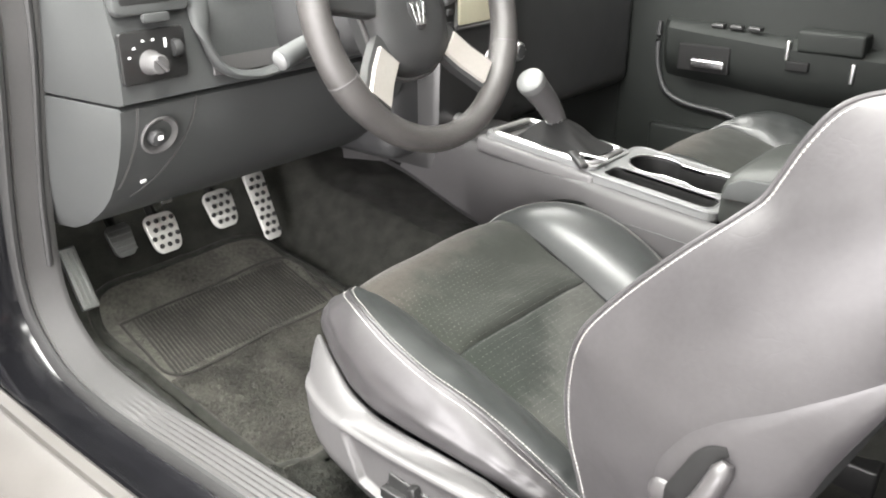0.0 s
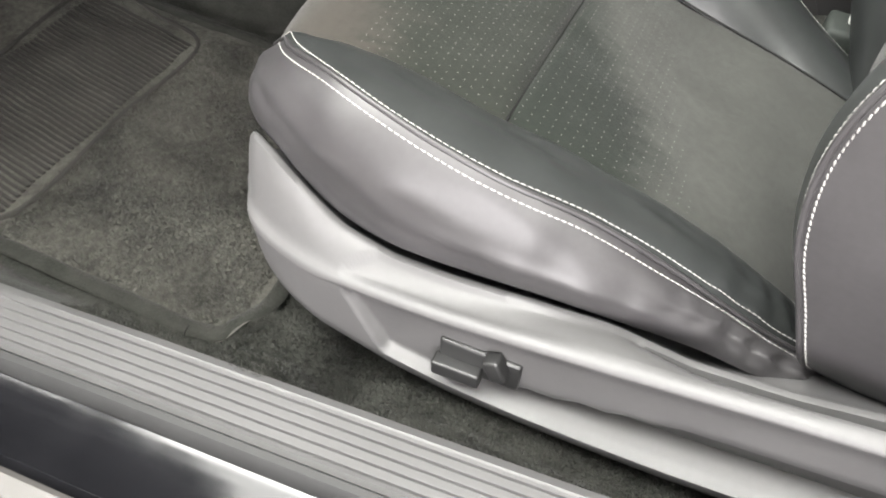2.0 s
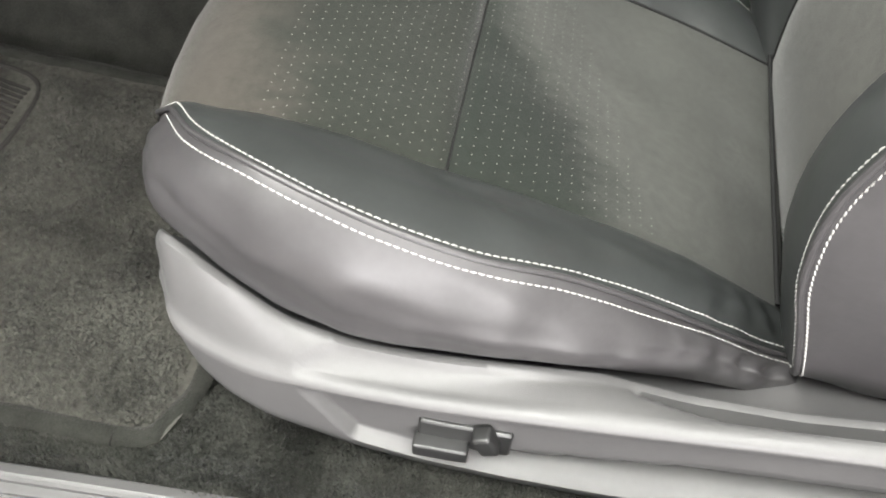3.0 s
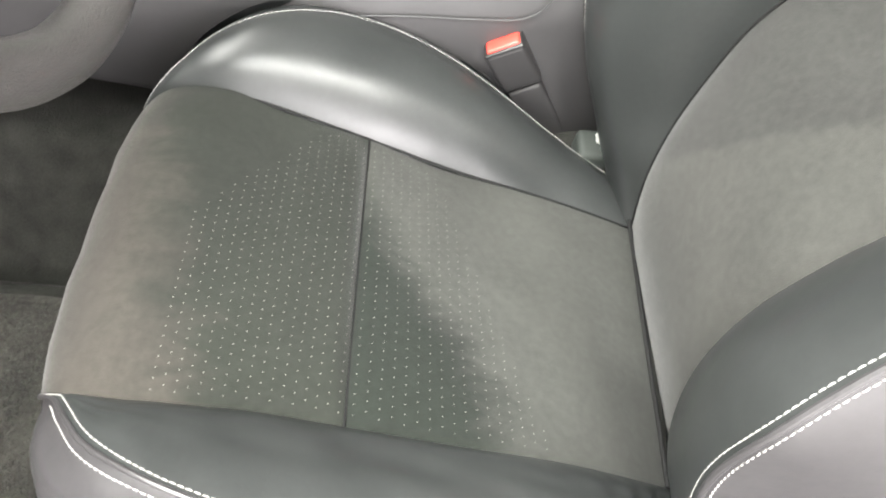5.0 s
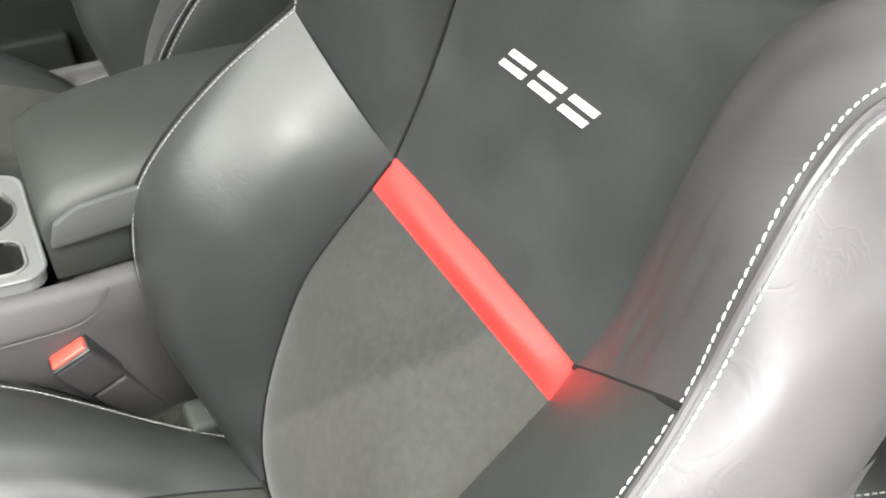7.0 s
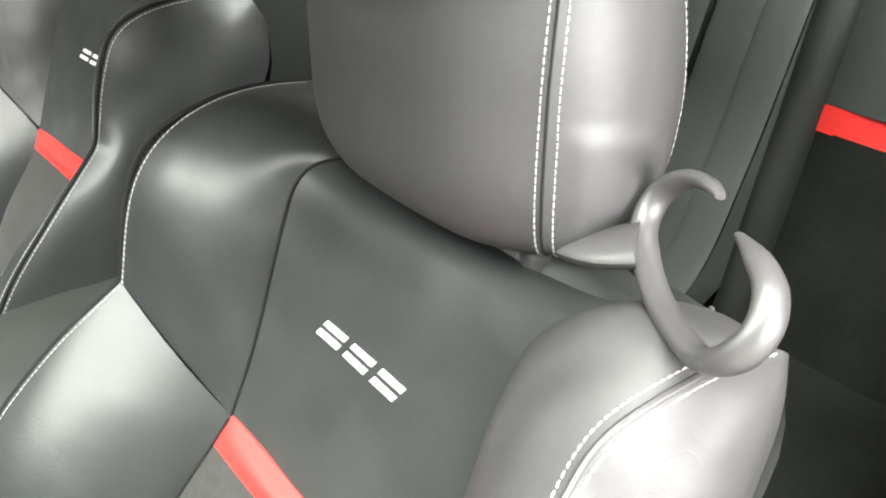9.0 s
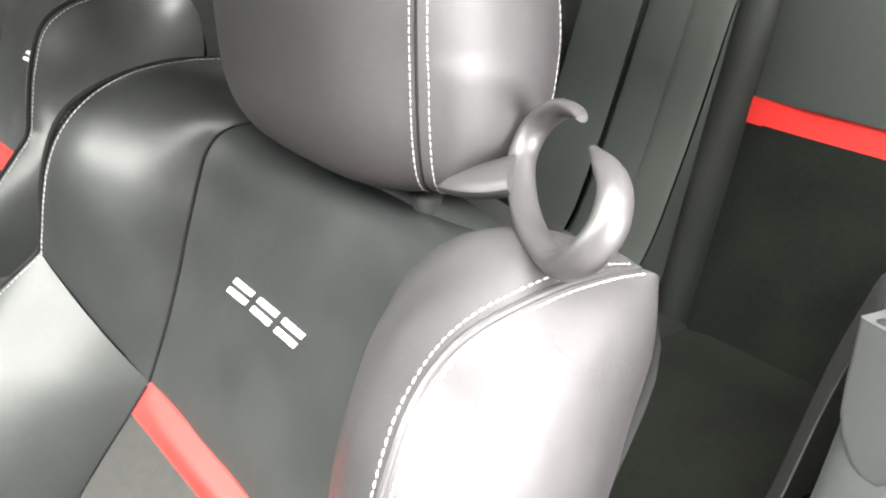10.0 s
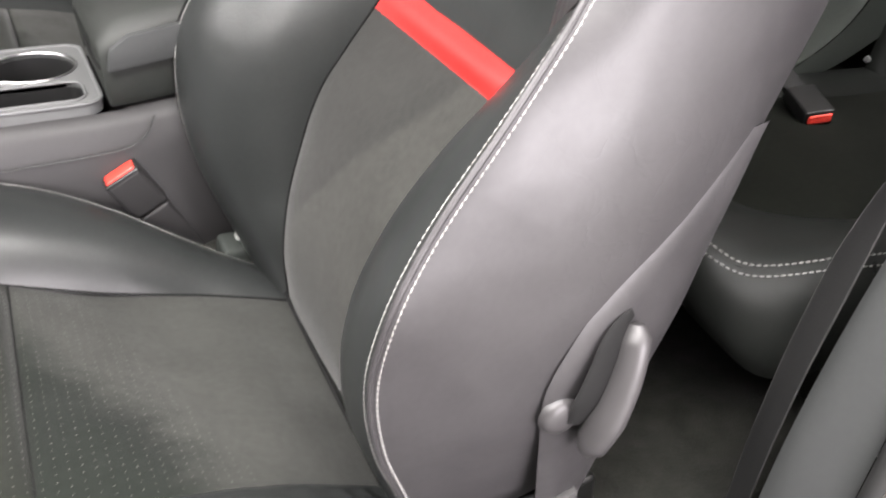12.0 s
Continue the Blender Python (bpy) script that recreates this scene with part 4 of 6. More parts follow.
tagged(part("rocker_panel", sweep([(-0.533, -0.12), (-0.533, -0.004), (-0.538, 0.0), (-0.553, -0.002), (-0.556, -0.008), (-0.560, -0.008), (-0.563, -0.002), (-0.60, -0.012), (-0.64, -0.04), (-0.66, -0.10), (-0.66, -0.14)],
                                 [(-0.95, 0.40), (0, 0.40), (0.6, 0.40), (0.8, 0.405), (1.1, 0.42)]), PAINT_LIGHT), "light silver painted rocker panel", "", "", "structure")


def extrude_x(profile, x0, x1, mat, name, label, bevel=0.0):
    bm_ = loft([[(x, y, z) for y, z in profile] for x in (x0, x1)])
    if bevel:
        bmesh.ops.bevel(bm_, geom=list(bm_.edges), offset=bevel, segments=2, affect="EDGES")
    return tagged(part(name, bm_, mat), label, "", "", "structure")


# firewall and far side close the cabin; the unseen roof is added to block light
extrude_x([(1.36, 0.2), (1.40, 0.2), (1.40, 1.05), (1.36, 1.05)], -0.47, 1.2, CARPET_DARK, "firewall", "dark carpeted firewall")
extrude_x([(0.18, 1.395), (0.14, 1.40), (-0.2, 1.42), (-0.72, 1.395), (-0.72, 1.365), (-0.2, 1.39), (0.14, 1.37), (0.18, 1.365)], -0.25, 1.05, LINING, "unseen_roof", "unseen grey cloth roof, cut to shape the light")
# unseen strip added to keep overhead light off the rear
extrude_x([(-0.30, 1.41), (-0.72, 1.39), (-0.72, 1.36), (-0.30, 1.38)], -0.44, -0.252, LINING, "unseen_roof_rear", "unseen grey cloth roof strip that shades the rear")
# the opening above the quarter is cut to let light reach the rear
extrude_x([(-0.46, 0.36), (-0.46, 1.40), (-0.62, 1.38), (-0.68, 1.02), (-1.4, 1.02), (-1.4, 0.36)], -0.44, -0.40, PLASTIC_DARK, "rear_quarter", "dark rear quarter side below an open quarter window")
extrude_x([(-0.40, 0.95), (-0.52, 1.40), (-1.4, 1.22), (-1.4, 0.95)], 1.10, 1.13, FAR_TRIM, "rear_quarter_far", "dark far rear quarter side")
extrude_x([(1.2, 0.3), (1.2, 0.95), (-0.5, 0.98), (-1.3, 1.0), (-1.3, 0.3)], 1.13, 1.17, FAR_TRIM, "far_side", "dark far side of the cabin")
extrude_x([(-1.296, 0.2), (-1.34, 0.2), (-1.34, 1.05), (-1.296, 1.05)], -0.4, 1.13, CARPET_DARK, "rear_bulkhead", "dark rear bulkhead")

# ---------------------------------------------------------------- dashboard
dash = thing("dashboard", "dark grey moulded dashboard with a knee panel", "dashboard", at=(0.3, 0.9, 0.8))


def dash_piece(name, profile, xs, mat, lab=""):
    rings = []
    for x in xs:
        ring = []
        for y, z in profile:
            u = x + 0.375
            d = max(0.0, -u)
            ring.append((max(x, -0.375) - 0.30 * d - 0.3, y + 2.6 * d - 0.9, z - 0.8))
        rings.append(ring)
    return part(name, loft(rings), mat, dash, lab)


XS = [-0.468, -0.455, -0.44, -0.425, -0.41, -0.395, -0.384, -0.378, -0.375, -0.372, -0.366, -0.355, -0.34, -0.3, -0.2, -0.1, 0.0, 0.1, 0.2]
dash_piece("knee_panel", [(1.10, 0.625), (0.95, 0.618), (0.90, 0.626), (0.862, 0.641), (0.832, 0.658), (0.803, 0.678), (0.778, 0.701), (0.757, 0.728), (0.739, 0.758), (0.726, 0.786), (0.717, 0.812), (0.712, 0.838), (0.718, 0.842), (0.95, 0.842)], XS, DASH_MAT, "grey knee panel under the wheel")
dash_piece("dash_body", [(0.95, 0.846), (0.712, 0.846), (0.700, 0.850), (0.698, 0.93), (0.712, 0.985), (0.76, 1.03), (1.2, 1.06), (1.2, 0.846)], XS, DASH_MAT, "grey dashboard end")
part("dash_top", moved(box(0.18, 1.12, 0.74, 1.25, 0.62, 1.06, 0.04), Matrix.Translation((-0.3, -0.9, -0.8))), PLASTIC_DARK, dash)

# added black tube darkens the joint between dashboard and jamb trim
tagged(part("jamb_seam_shade", sweep([(-0.412, -0.004), (-0.412, 0.002), (-0.409, 0.005), (-0.405, 0.005), (-0.402, 0.002), (-0.402, -0.004)], [(0.945, 0.56), (0.925, 0.68), (0.89, 0.80), (0.86, 0.90), (0.84, 1.0)]), RUBBER), "black line painting the seam shade beside the dashboard", "", "", "structure")


def bumped(x0, x1, y0, y1, z0, z1, bevel=0.006, at=(0, 0, 0)):
    """A bevelled block in world places, for a thing whose base is at at."""
    return moved(box(x0, x1, y0, y1, z0, z1, bevel), Matrix.Translation((-at[0], -at[1], -at[2])))


DO = (0.3, 0.9, 0.8)


def dl(x, y, z):
    return Matrix.Translation((x - DO[0], y - DO[1], z - DO[2]))


# vent over the light switch
vent = part("air_vent", moved(prism(rounded(0.112, 0.05, 0.012), 0.02, 0.004), dl(-0.318, 0.712, 0.985) @ pose(0, 0, 0, 80, 0, 0)), DASH_MAT, dash, "grey air vent frame")
part("vent_opening", moved(prism(rounded(0.095, 0.030, 0.006), 0.006, 0.001), dl(-0.318, 0.698, 0.990) @ pose(0, 0, 0, 80, 0, 0)), PLASTIC_BLACK, vent)
part("vent_slider", moved(prism(rounded(0.04, 0.012, 0.005), 0.008, 0.002), dl(-0.318, 0.692, 0.958) @ pose(0, 0, 0, 84, 0, 0)), DASH_MAT, vent)
# light switch panel
lights = part("light_switch", moved(prism(rounded(0.098, 0.068, 0.006), 0.008, 0.002), dl(-0.3235, 0.7005, 0.909) @ pose(0, 0, 0, 90, 0, 0)), PLASTIC_BLACK, dash, "black headlamp switch panel")
part("switch_knob", moved(lathe([(0, 0.030), (0.014, 0.030), (0.0165, 0.026), (0.018, 0.006), (0.021, 0.0)], 32), dl(-0.331, 0.692, 0.901) @ pose(0, 0, 0, 90, 0, 0) @ Matrix.Scale(0.8, 4)), PLASTIC, lights, "grey round rotary knob")
part("knob_grip", moved(box(-0.0025, 0.0025, -0.012, 0.012, 0, 0.006, 0.002), dl(-0.331, 0.669, 0.901) @ pose(0, 0, 0, 90, 0, 0) @ pose(0, 0, 0, 0, 0, 40)), PLASTIC, lights)
part("dimmer_wheel", moved(lathe([(0, 0.006), (0.011, 0.006), (0.013, 0.0), (0.011, -0.006), (0, -0.006)], 24), dl(-0.291, 0.6915, 0.915) @ pose(0, 0, 0, 0, 90, 0)), PLASTIC_DARK, lights)
for k, (mx, mz) in enumerate(((-0.361, 0.911), (-0.353, 0.922), (-0.339, 0.930), (-0.324, 0.930), (-0.306, 0.924))):
    part("switch_mark", moved(box(-0.0018, 0.0018, -0.0014 if k < 4 else -0.006, 0.0014 if k < 4 else 0.006, 0, 0.0008), dl(mx, 0.692, mz) @ pose(0, 0, 0, 90, 0, 0)), WHITE, lights, "", False)
# parking brake release, pocket and marks in the knee panel
rel = part("release_bezel", moved(lathe([(0.028, -0.002), (0.0305, 0.0015), (0.028, 0.0035), (0.023, 0.001), (0.016, -0.008), (0.0, -0.011)], 32), dl(-0.316, 0.7215, 0.794) @ pose(0, 0, 0, 110, 0, 0)), PLASTIC, dash, "round release handle in a dark dish")
part("release_pull", moved(lathe([(0, 0.016), (0.010, 0.014), (0.013, 0.008), (0.011, 0.0)], 24), dl(-0.322, 0.726, 0.794) @ pose(0, 0, 0, 104, 0, 0)), PLASTIC_DARK, rel)
part("release_mark", moved(box(-0.004, 0.004, -0.003, 0.003, 0, 0.001), dl(-0.322, 0.7095, 0.793) @ pose(0, 0, 0, 104, 0, 0)), WHITE, rel, "", False)
KNEE = [(0.618, 0.95), (0.626, 0.90), (0.641, 0.862), (0.658, 0.832), (0.678, 0.803), (0.701, 0.778), (0.728, 0.757), (0.758, 0.739), (0.786, 0.726), (0.812, 0.717), (0.838, 0.712)]


def knee_y(x, z):
    return float(np.interp(z, [k[0] for k in KNEE], [k[1] for k in KNEE]))


for c in ([(-0.256, 0.840), (-0.262, 0.81), (-0.274, 0.775), (-0.290, 0.745), (-0.310, 0.718), (-0.340, 0.694)], [(-0.350, 0.840), (-0.352, 0.80), (-0.356, 0.77), (-0.361, 0.742), (-0.367, 0.716)]):
    pts = [(x - DO[0], knee_y(x, z) - DO[1], z - DO[2]) for x, z in map(lambda q: (q[0], q[2]), spline([(x, 0, z) for x, z in c], 30))]
    part("panel_seam", tube(pts, 0.0012, 6), PLASTIC_BLACK, dash)
    part("panel_seam", tube([(x + 0.0022, y, z) for x, y, z in pts], 0.0010, 6), PLASTIC, dash)
part("panel_mark", moved(prism(rounded(0.010, 0.007, 0.003), 0.002, 0.0005), dl(-0.328, 0.7625, 0.720) @ pose(0, 0, 0, 126, 0, 0)), WHITE, dash)
part("panel_mark", moved(prism(rounded(0.020, 0.007, 0.002), 0.003, 0.0005), dl(-0.230, 0.872, 0.636) @ pose(0, 0, 0, 112, 0, 0)), SILVER, dash)
# cluster hood, its dial rim and the column shroud
hood = spline([(-0.245, 0.70, 0.985), (-0.245, 0.688, 0.92), (-0.225, 0.682, 0.878), (-0.17, 0.675, 0.862), (-0.10, 0.665, 0.876), (-0.04, 0.655, 0.89)], 40) - np.array(DO)
part("cluster_surround", tube(hood, 0.010, 12, flat=(1.5, 0.7)), DASH_MAT, dash)
part("cluster_panel", moved(box(-0.12, 0.12, -0.004, 0.004, -0.09, 0.09, 0.002), dl(-0.11, 0.712, 0.955) @ pose(0, 0, 0, -8, 0, 0)), PLASTIC, dash)
part("dial_rim", tube(np.array([(-0.175 + 0.055 * math.cos(a), 0.700, 1.03 + 0.055 * math.sin(a)) for a in np.linspace(0, 2 * math.pi, 40)]) - np.array(DO), 0.004, 8), CHROME, dash)
part("column_shroud", loft([[(x * w_ - 0.04 - DO[0], y - DO[1], z0 + 0.5 * h_ + z * h_ - 0.5 * h_ - DO[2]) for x, z in rounded(0.12, 0.12, 0.045)]
                            for y, w_, h_, z0 in ((0.53, 0.9, 0.9, 0.955), (0.58, 1.1, 1.1, 0.95), (0.72, 1.2, 1.3, 0.93), (0.8, 1.2, 1.3, 0.92))]), PLASTIC_DARK, dash)
# centre stack
stack = part("centre_panel", loft([[(x - DO[0], y + sh - DO[1], z - DO[2]) for x, y in ((0.255, 0.80), (0.255, 0.70), (0.262, 0.688), (0.51, 0.688), (0.517, 0.70), (0.517, 0.80))]
                                   for z, sh in ((0.60, 0.02), (0.70, 0.005), (0.85, 0.0), (1.0, 0.02), (1.04, 0.06))]), PLASTIC_BLACK, dash, "black centre stack with radio and dials")
part("screen", moved(prism(rounded(0.115, 0.085, 0.004), 0.006, 0.001), dl(0.372, 0.690, 0.915) @ pose(0, 0, 0, 90, 0, 0)), SCREEN, stack, "pale blank radio display")
part("screen_frame", tube(np.array([(x + 0.372, 0.688, z + 0.915) for x, z in rounded(0.128, 0.096, 0.006)] + [(0.372 + 0.064, 0.688, 0.915 + 0.042)]) - np.array(DO), 0.004, 6), PLASTIC, stack)
for kx in (-1, 1):
    for kz in range(4):
        part("radio_button", moved(prism(rounded(0.016, 0.012, 0.003), 0.005, 0.001), dl(0.372 + kx * 0.083, 0.690, 0.875 + 0.024 * kz) @ pose(0, 0, 0, 90, 0, 0)), PLASTIC_DARK, stack)
for kx, kz in ((0.35, 0.795), (0.425, 0.79), (0.495, 0.80)):
    k = part("climate_knob", moved(lathe([(0, 0.022), (0.016, 0.022), (0.019, 0.018), (0.020, 0.004), (0.026, 0.003), (0.027, 0.0)], 32), dl(kx, 0.690, kz) @ pose(0, 0, 0, 90, 0, 0)), SILVER, stack, "silver rimmed climate knob")
    part("knob_face", moved(lathe([(0, 0.0245), (0.013, 0.024), (0.014, 0.0215)], 24), dl(kx, 0.690, kz) @ pose(0, 0, 0, 90, 0, 0)), PLASTIC_DARK, k)
part("power_socket", moved(lathe([(0.016, 0.012), (0.017, 0.0), (0.012, 0.0), (0.011, 0.012)], 24), dl(0.31, 0.685, 0.69) @ pose(0, 0, 0, 90, 0, 0)), SILVER, stack)

# stalk
stalk = thing("indicator_stalk", "grey plastic stalk beside the steering column", "stalk", at=(-0.14, 0.58, 0.92))
part("arm", tube(spline([(0.06, 0.0, 0.005), (0.02, 0.0, 0.0), (-0.012, -0.004, -0.006)], 12), np.linspace(0.009, 0.012, 12), 12), PLASTIC_DARK, stalk)
part("tip", tube(spline([(0.0, -0.002, -0.002), (-0.018, -0.004, -0.006), (-0.044, -0.008, -0.012), (-0.070, -0.012, -0.018), (-0.078, -0.013, -0.020)], 28), np.interp(np.linspace(0, 1, 28), [0, 0.12, 0.5, 0.88, 0.97, 1], [0.010, 0.0145, 0.0165, 0.0170, 0.0150, 0.008]), 16, flat=(1.05, 0.85)), DASH_MAT, stalk, "grey ribbed stalk grip")
part("end_cap", moved(lathe([(0, 0.004), (0.010, 0.003), (0.0135, 0.0)], 20), Matrix.Translation((-0.0765, -0.0128, -0.0195)) @ pose(0, 0, 0, 0, -104, 0)), SILVER_GREY, stalk)

# ---------------------------------------------------------------- steering wheel
SPOKE = material("satin_spoke", (0.42, 0.40, 0.37), 0.38, metal=0.5, mottled=0.06)
wheel = thing("steering_wheel", "dark leather steering wheel with silver spokes", "steering wheel")
wheel.matrix_world = pose(-0.032, 0.482, 0.963, 90 - 17, 0, 0)
# in its own plane: x across, y up, z towards the driver
n = 96
rim_pts = np.array([(0.192 * math.cos(a), 0.190 * math.sin(a), 0.0) for a in np.linspace(0, 2 * math.pi, n, endpoint=False)])
bm = bmesh.new()
rings = []
for i, p in enumerate(rim_pts):
    a = 2 * math.pi * i / n
    fat = 0.0190 + 0.002 * math.exp(-((math.cos(a) ** 2 - 0.75) / 0.2) ** 2)
    rings.append([bm.verts.new((p[0] * (1 + fat / 0.19 * math.cos(b)), p[1] * (1 + fat / 0.19 * math.cos(b)), fat * 1.1 * math.sin(b))) for b in np.linspace(0, 2 * math.pi, 16, endpoint=False)])
for i in range(n):
    for j in range(16):
        bm.faces.new((rings[i][j], rings[(i + 1) % n][j], rings[(i + 1) % n][(j + 1) % 16], rings[i][(j + 1) % 16]))
WHEEL_LEATHER = material("wheel_leather", (0.040, 0.038, 0.037), 0.36, bump=0.3, bump_scale=500, cells=True)
rim = part("rim", bm, WHEEL_LEATHER, wheel, "dark leather wrapped rim")
for a in (205, 335, 40, 140):
    c = Vector((0.192 * math.cos(radians(a)), 0.190 * math.sin(radians(a)), 0))
    d = c.normalized()
    part("rim_seam", tube([(c + d * 0.0205 * math.cos(b) + Vector((0, 0, 0.0225 * math.sin(b)))) for b in np.linspace(0, 2 * math.pi, 24)], 0.0011, 5), PLASTIC, rim)
hub_out = []
for i in range(48):
    a = 2 * math.pi * i / 48
    rx = 0.082 if math.sin(a) > 0 else 0.078
    hub_out.append((rx * math.copysign(abs(math.cos(a)) ** 0.75, math.cos(a)), (0.075 if math.sin(a) > 0 else 0.098) * math.copysign(abs(math.sin(a)) ** 0.8, math.sin(a)) + 0.01))
hub = part("hub_cover", moved(loft([[(x * k, y * k, z) for x, y in hub_out] for k, z in ((1.0, -0.02), (1.02, 0.0), (0.98, 0.018), (0.88, 0.030), (0.6, 0.036), (0.2, 0.038))]), Matrix.Translation((0.004, -0.008, -0.046))), PLASTIC_DARK, wheel, "dark grey airbag cover")
part("hub_rim", tube([(x * 1.03 + 0.004, y * 1.03 - 0.008, -0.041) for x, y in hub_out + hub_out[:1]], 0.0035, 8), PLASTIC, hub)
# the badge is only a plain chrome shield shape
badge = part("badge", moved(prism([(-0.018, 0.018), (0.018, 0.018), (0.020, 0.004), (0.009, -0.019), (0.0, -0.023), (-0.009, -0.019), (-0.020, 0.004)], 0.003, 0.0012), Matrix.Translation((0.004, -0.013, -0.009))), PLASTIC_DARK, hub, "plain dark badge shape")
for bx, turn in ((-0.009, 10), (0.0, -4), (0.009, -14)):
    part("badge_bar", moved(box(-0.0028, 0.0028, -0.016, 0.016, 0, 0.0025, 0.001), Matrix.Translation((0.004 + bx, -0.013, -0.0065)) @ pose(0, 0, 0, 0, 0, turn)), CHROME, hub, "small chrome bar of the badge")
for sx in (-1, 1):
    sp = part("lower_spoke", loft([[(sx * (x + 0.72 * u * 0.026) + 0.004, y + 0.69 * u * 0.026, v * 0.010 + z) for u, v in ((-1, -1), (1, -1), (1, 0.6), (0.6, 1), (-0.6, 1), (-1, 0.6))]
                                   for x, y, z in ((0.050, -0.042, -0.032), (0.088, -0.084, -0.026), (0.132, -0.132, -0.008))]), PLASTIC_DARK, wheel)
    part("spoke_insert", loft([[(sx * (x + 0.72 * u * 0.0205) + 0.004, y + 0.69 * u * 0.0205, z + dz_) for u, dz_ in ((-1, 0.004), (1, 0.004), (0.92, 0.010), (-0.92, 0.010))] for x, y, z in ((0.066, -0.060, -0.026), (0.090, -0.086, -0.022), (0.118, -0.116, -0.010))]), SPOKE, sp, "satin silver spoke trim")
    part("upper_spoke", moved(box(-0.055, 0.055, -0.018, 0.018, -0.012, 0.010, 0.006), Matrix.Translation((sx * 0.125, 0.02, -0.020)) @ pose(0, 0, 0, 0, 0, sx * 12)), PLASTIC_DARK, wheel)

# ---------------------------------------------------------------- pedals
def pedal(x, y, z, w_, h_, lean, rubber, label):
    p = thing("pedal", label, "pedal", "pedals", at=(x, y, z))
    m = pose(0, 0, 0, 90 - lean, 0, 0)
    out = [(px * (0.80 + 0.2 * (py / h_ + 0.5)), py) for px, py in rounded(w_, h_, min(w_, h_) * 0.28)]
    part("pad", moved(prism(out, 0.010, 0.003), m), PEDAL_RUBBER if rubber else STEEL, p, "dark rubber pad" if rubber else "brushed steel pad")
    part("arm", tube(spline([(0, 0.004, 0.0), (0.004, 0.05, 0.05), (0.008, 0.08, 0.16), (0.01, 0.05, 0.26)], 14), 0.009, 8), PLASTIC_BLACK, p)
    if rubber:
        for k in range(5):
            part("ridge", moved(box(-w_ * 0.4, w_ * 0.4, -0.002, 0.002, 0.009, 0.013, 0.001), m @ Matrix.Translation((0, (k - 2) * h_ * 0.17, 0))), PEDAL_RUBBER, p)
        return p
    stud = lathe([(0, 0.0035), (0.0042, 0.0033), (0.0052, 0.0)], 12)
    me = mesh_of("rubber_stud", stud, RUBBER)
    rows = int(h_ / 0.0175)
    for r_ in range(rows):
        for c_ in range(-2, 3):
            px = c_ * 0.0165 + (0.008 if r_ % 2 else 0)
            py = (r_ - (rows - 1) / 2) * 0.0165
            if abs(px) > w_ * 0.42 * (0.80 + 0.2 * (py / h_ + 0.5)) or abs(py) > h_ * 0.44:
                continue
            o = new("rubber_stud", me)
            o.parent = p
            o.matrix_local = m @ Matrix.Translation((px, py, 0.0098))
    return p


pedal(-0.228, 1.05, 0.515, 0.052, 0.062, 28, True, "small dark rubber pad beside the clutch pedal")
pedal(-0.141, 1.05, 0.503, 0.070, 0.078, 28, False, "steel clutch pedal with black rubber studs")
pedal(-0.006, 1.05, 0.512, 0.070, 0.078, 28, False, "steel brake pedal with black rubber studs")
gas = pedal(0.098, 1.05, 0.490, 0.050, 0.150, 24, False, "long steel accelerator pedal with black rubber studs")
foot = thing("footrest", "dark ribbed rubber footrest on the kick panel", "footrest", at=(-0.352, 0.977, 0.506))
FR = pose(0, 0, 0, 60, 0, 0)
part("plate", moved(box(-0.015, 0.015, -0.056, 0.056, -0.006, 0.006, 0.004), FR), PEDAL_RUBBER, foot)
for k in range(3):
    part("rib", moved(box(-0.002, 0.002, -0.048, 0.048, 0.004, 0.008, 0.001), FR @ Matrix.Translation(((k - 1) * 0.0085, 0, 0))), PEDAL_RUBBER, foot)

# ---------------------------------------------------------------- floor mat
mat = thing("floor_mat", "worn grey-brown carpet floor mat with a ribbed heel pad", "floor mat", at=(-0.1, 0.8, 0.34))


def mat_z(x, y):
    return floor_z(max(-0.32, x), y) + 0.009 + 0.0035 * noise.noise(Vector((x * 14, y * 14, 3))) + 0.002 * noise.noise(Vector((x * 40, y * 40, 7)))


bm = bmesh.new()
mx, my = np.linspace(-0.325, 0.115, 60), np.linspace(0.505, 1.075, 76)
vv = {}
for i, x in enumerate(mx):
    for j, y in enumerate(my):
        qx, qy = x, y
        for cx_, cy_, r_, sx_, sy_ in ((0.035, 0.585, 0.078, 1, -1), (-0.262, 1.012, 0.062, -1, 1), (-0.295, 0.535, 0.03, -1, -1), (0.06, 1.02, 0.055, 1, 1)):
            if (x - cx_) * sx_ > 0 and (y - cy_) * sy_ > 0:
                far = max(abs(x - cx_), abs(y - cy_) ) / max(1e-6, math.hypot(x - cx_, y - cy_))
                qx, qy = cx_ + (x - cx_) * far, cy_ + (y - cy_) * far
        e = min(x - mx[0], mx[-1] - x, y - my[0], my[-1] - y)
        vv[i, j] = bm.verts.new((qx + 0.1, qy - 0.8, mat_z(qx, qy) - 0.34 - 0.006 * max(0, 1 - e / 0.012)))
for (i, j) in list(vv):
    if all(k in vv for k in ((i + 1, j), (i, j + 1), (i + 1, j + 1))):
        bm.faces.new((vv[i, j], vv[i + 1, j], vv[i + 1, j + 1], vv[i, j + 1]))
part("carpet", bm, CARPET, mat)
pile("nap", mat_z, -0.312, 0.09, 0.522, 0.80, 55000, 0.0036, CARPET, 8, (-0.1, 0.8, 0.34), lambda x, y: x > 0.035 and y < 0.585 and math.hypot(x - 0.035, y - 0.585) > 0.066, mat)["kind"] = "stuff"
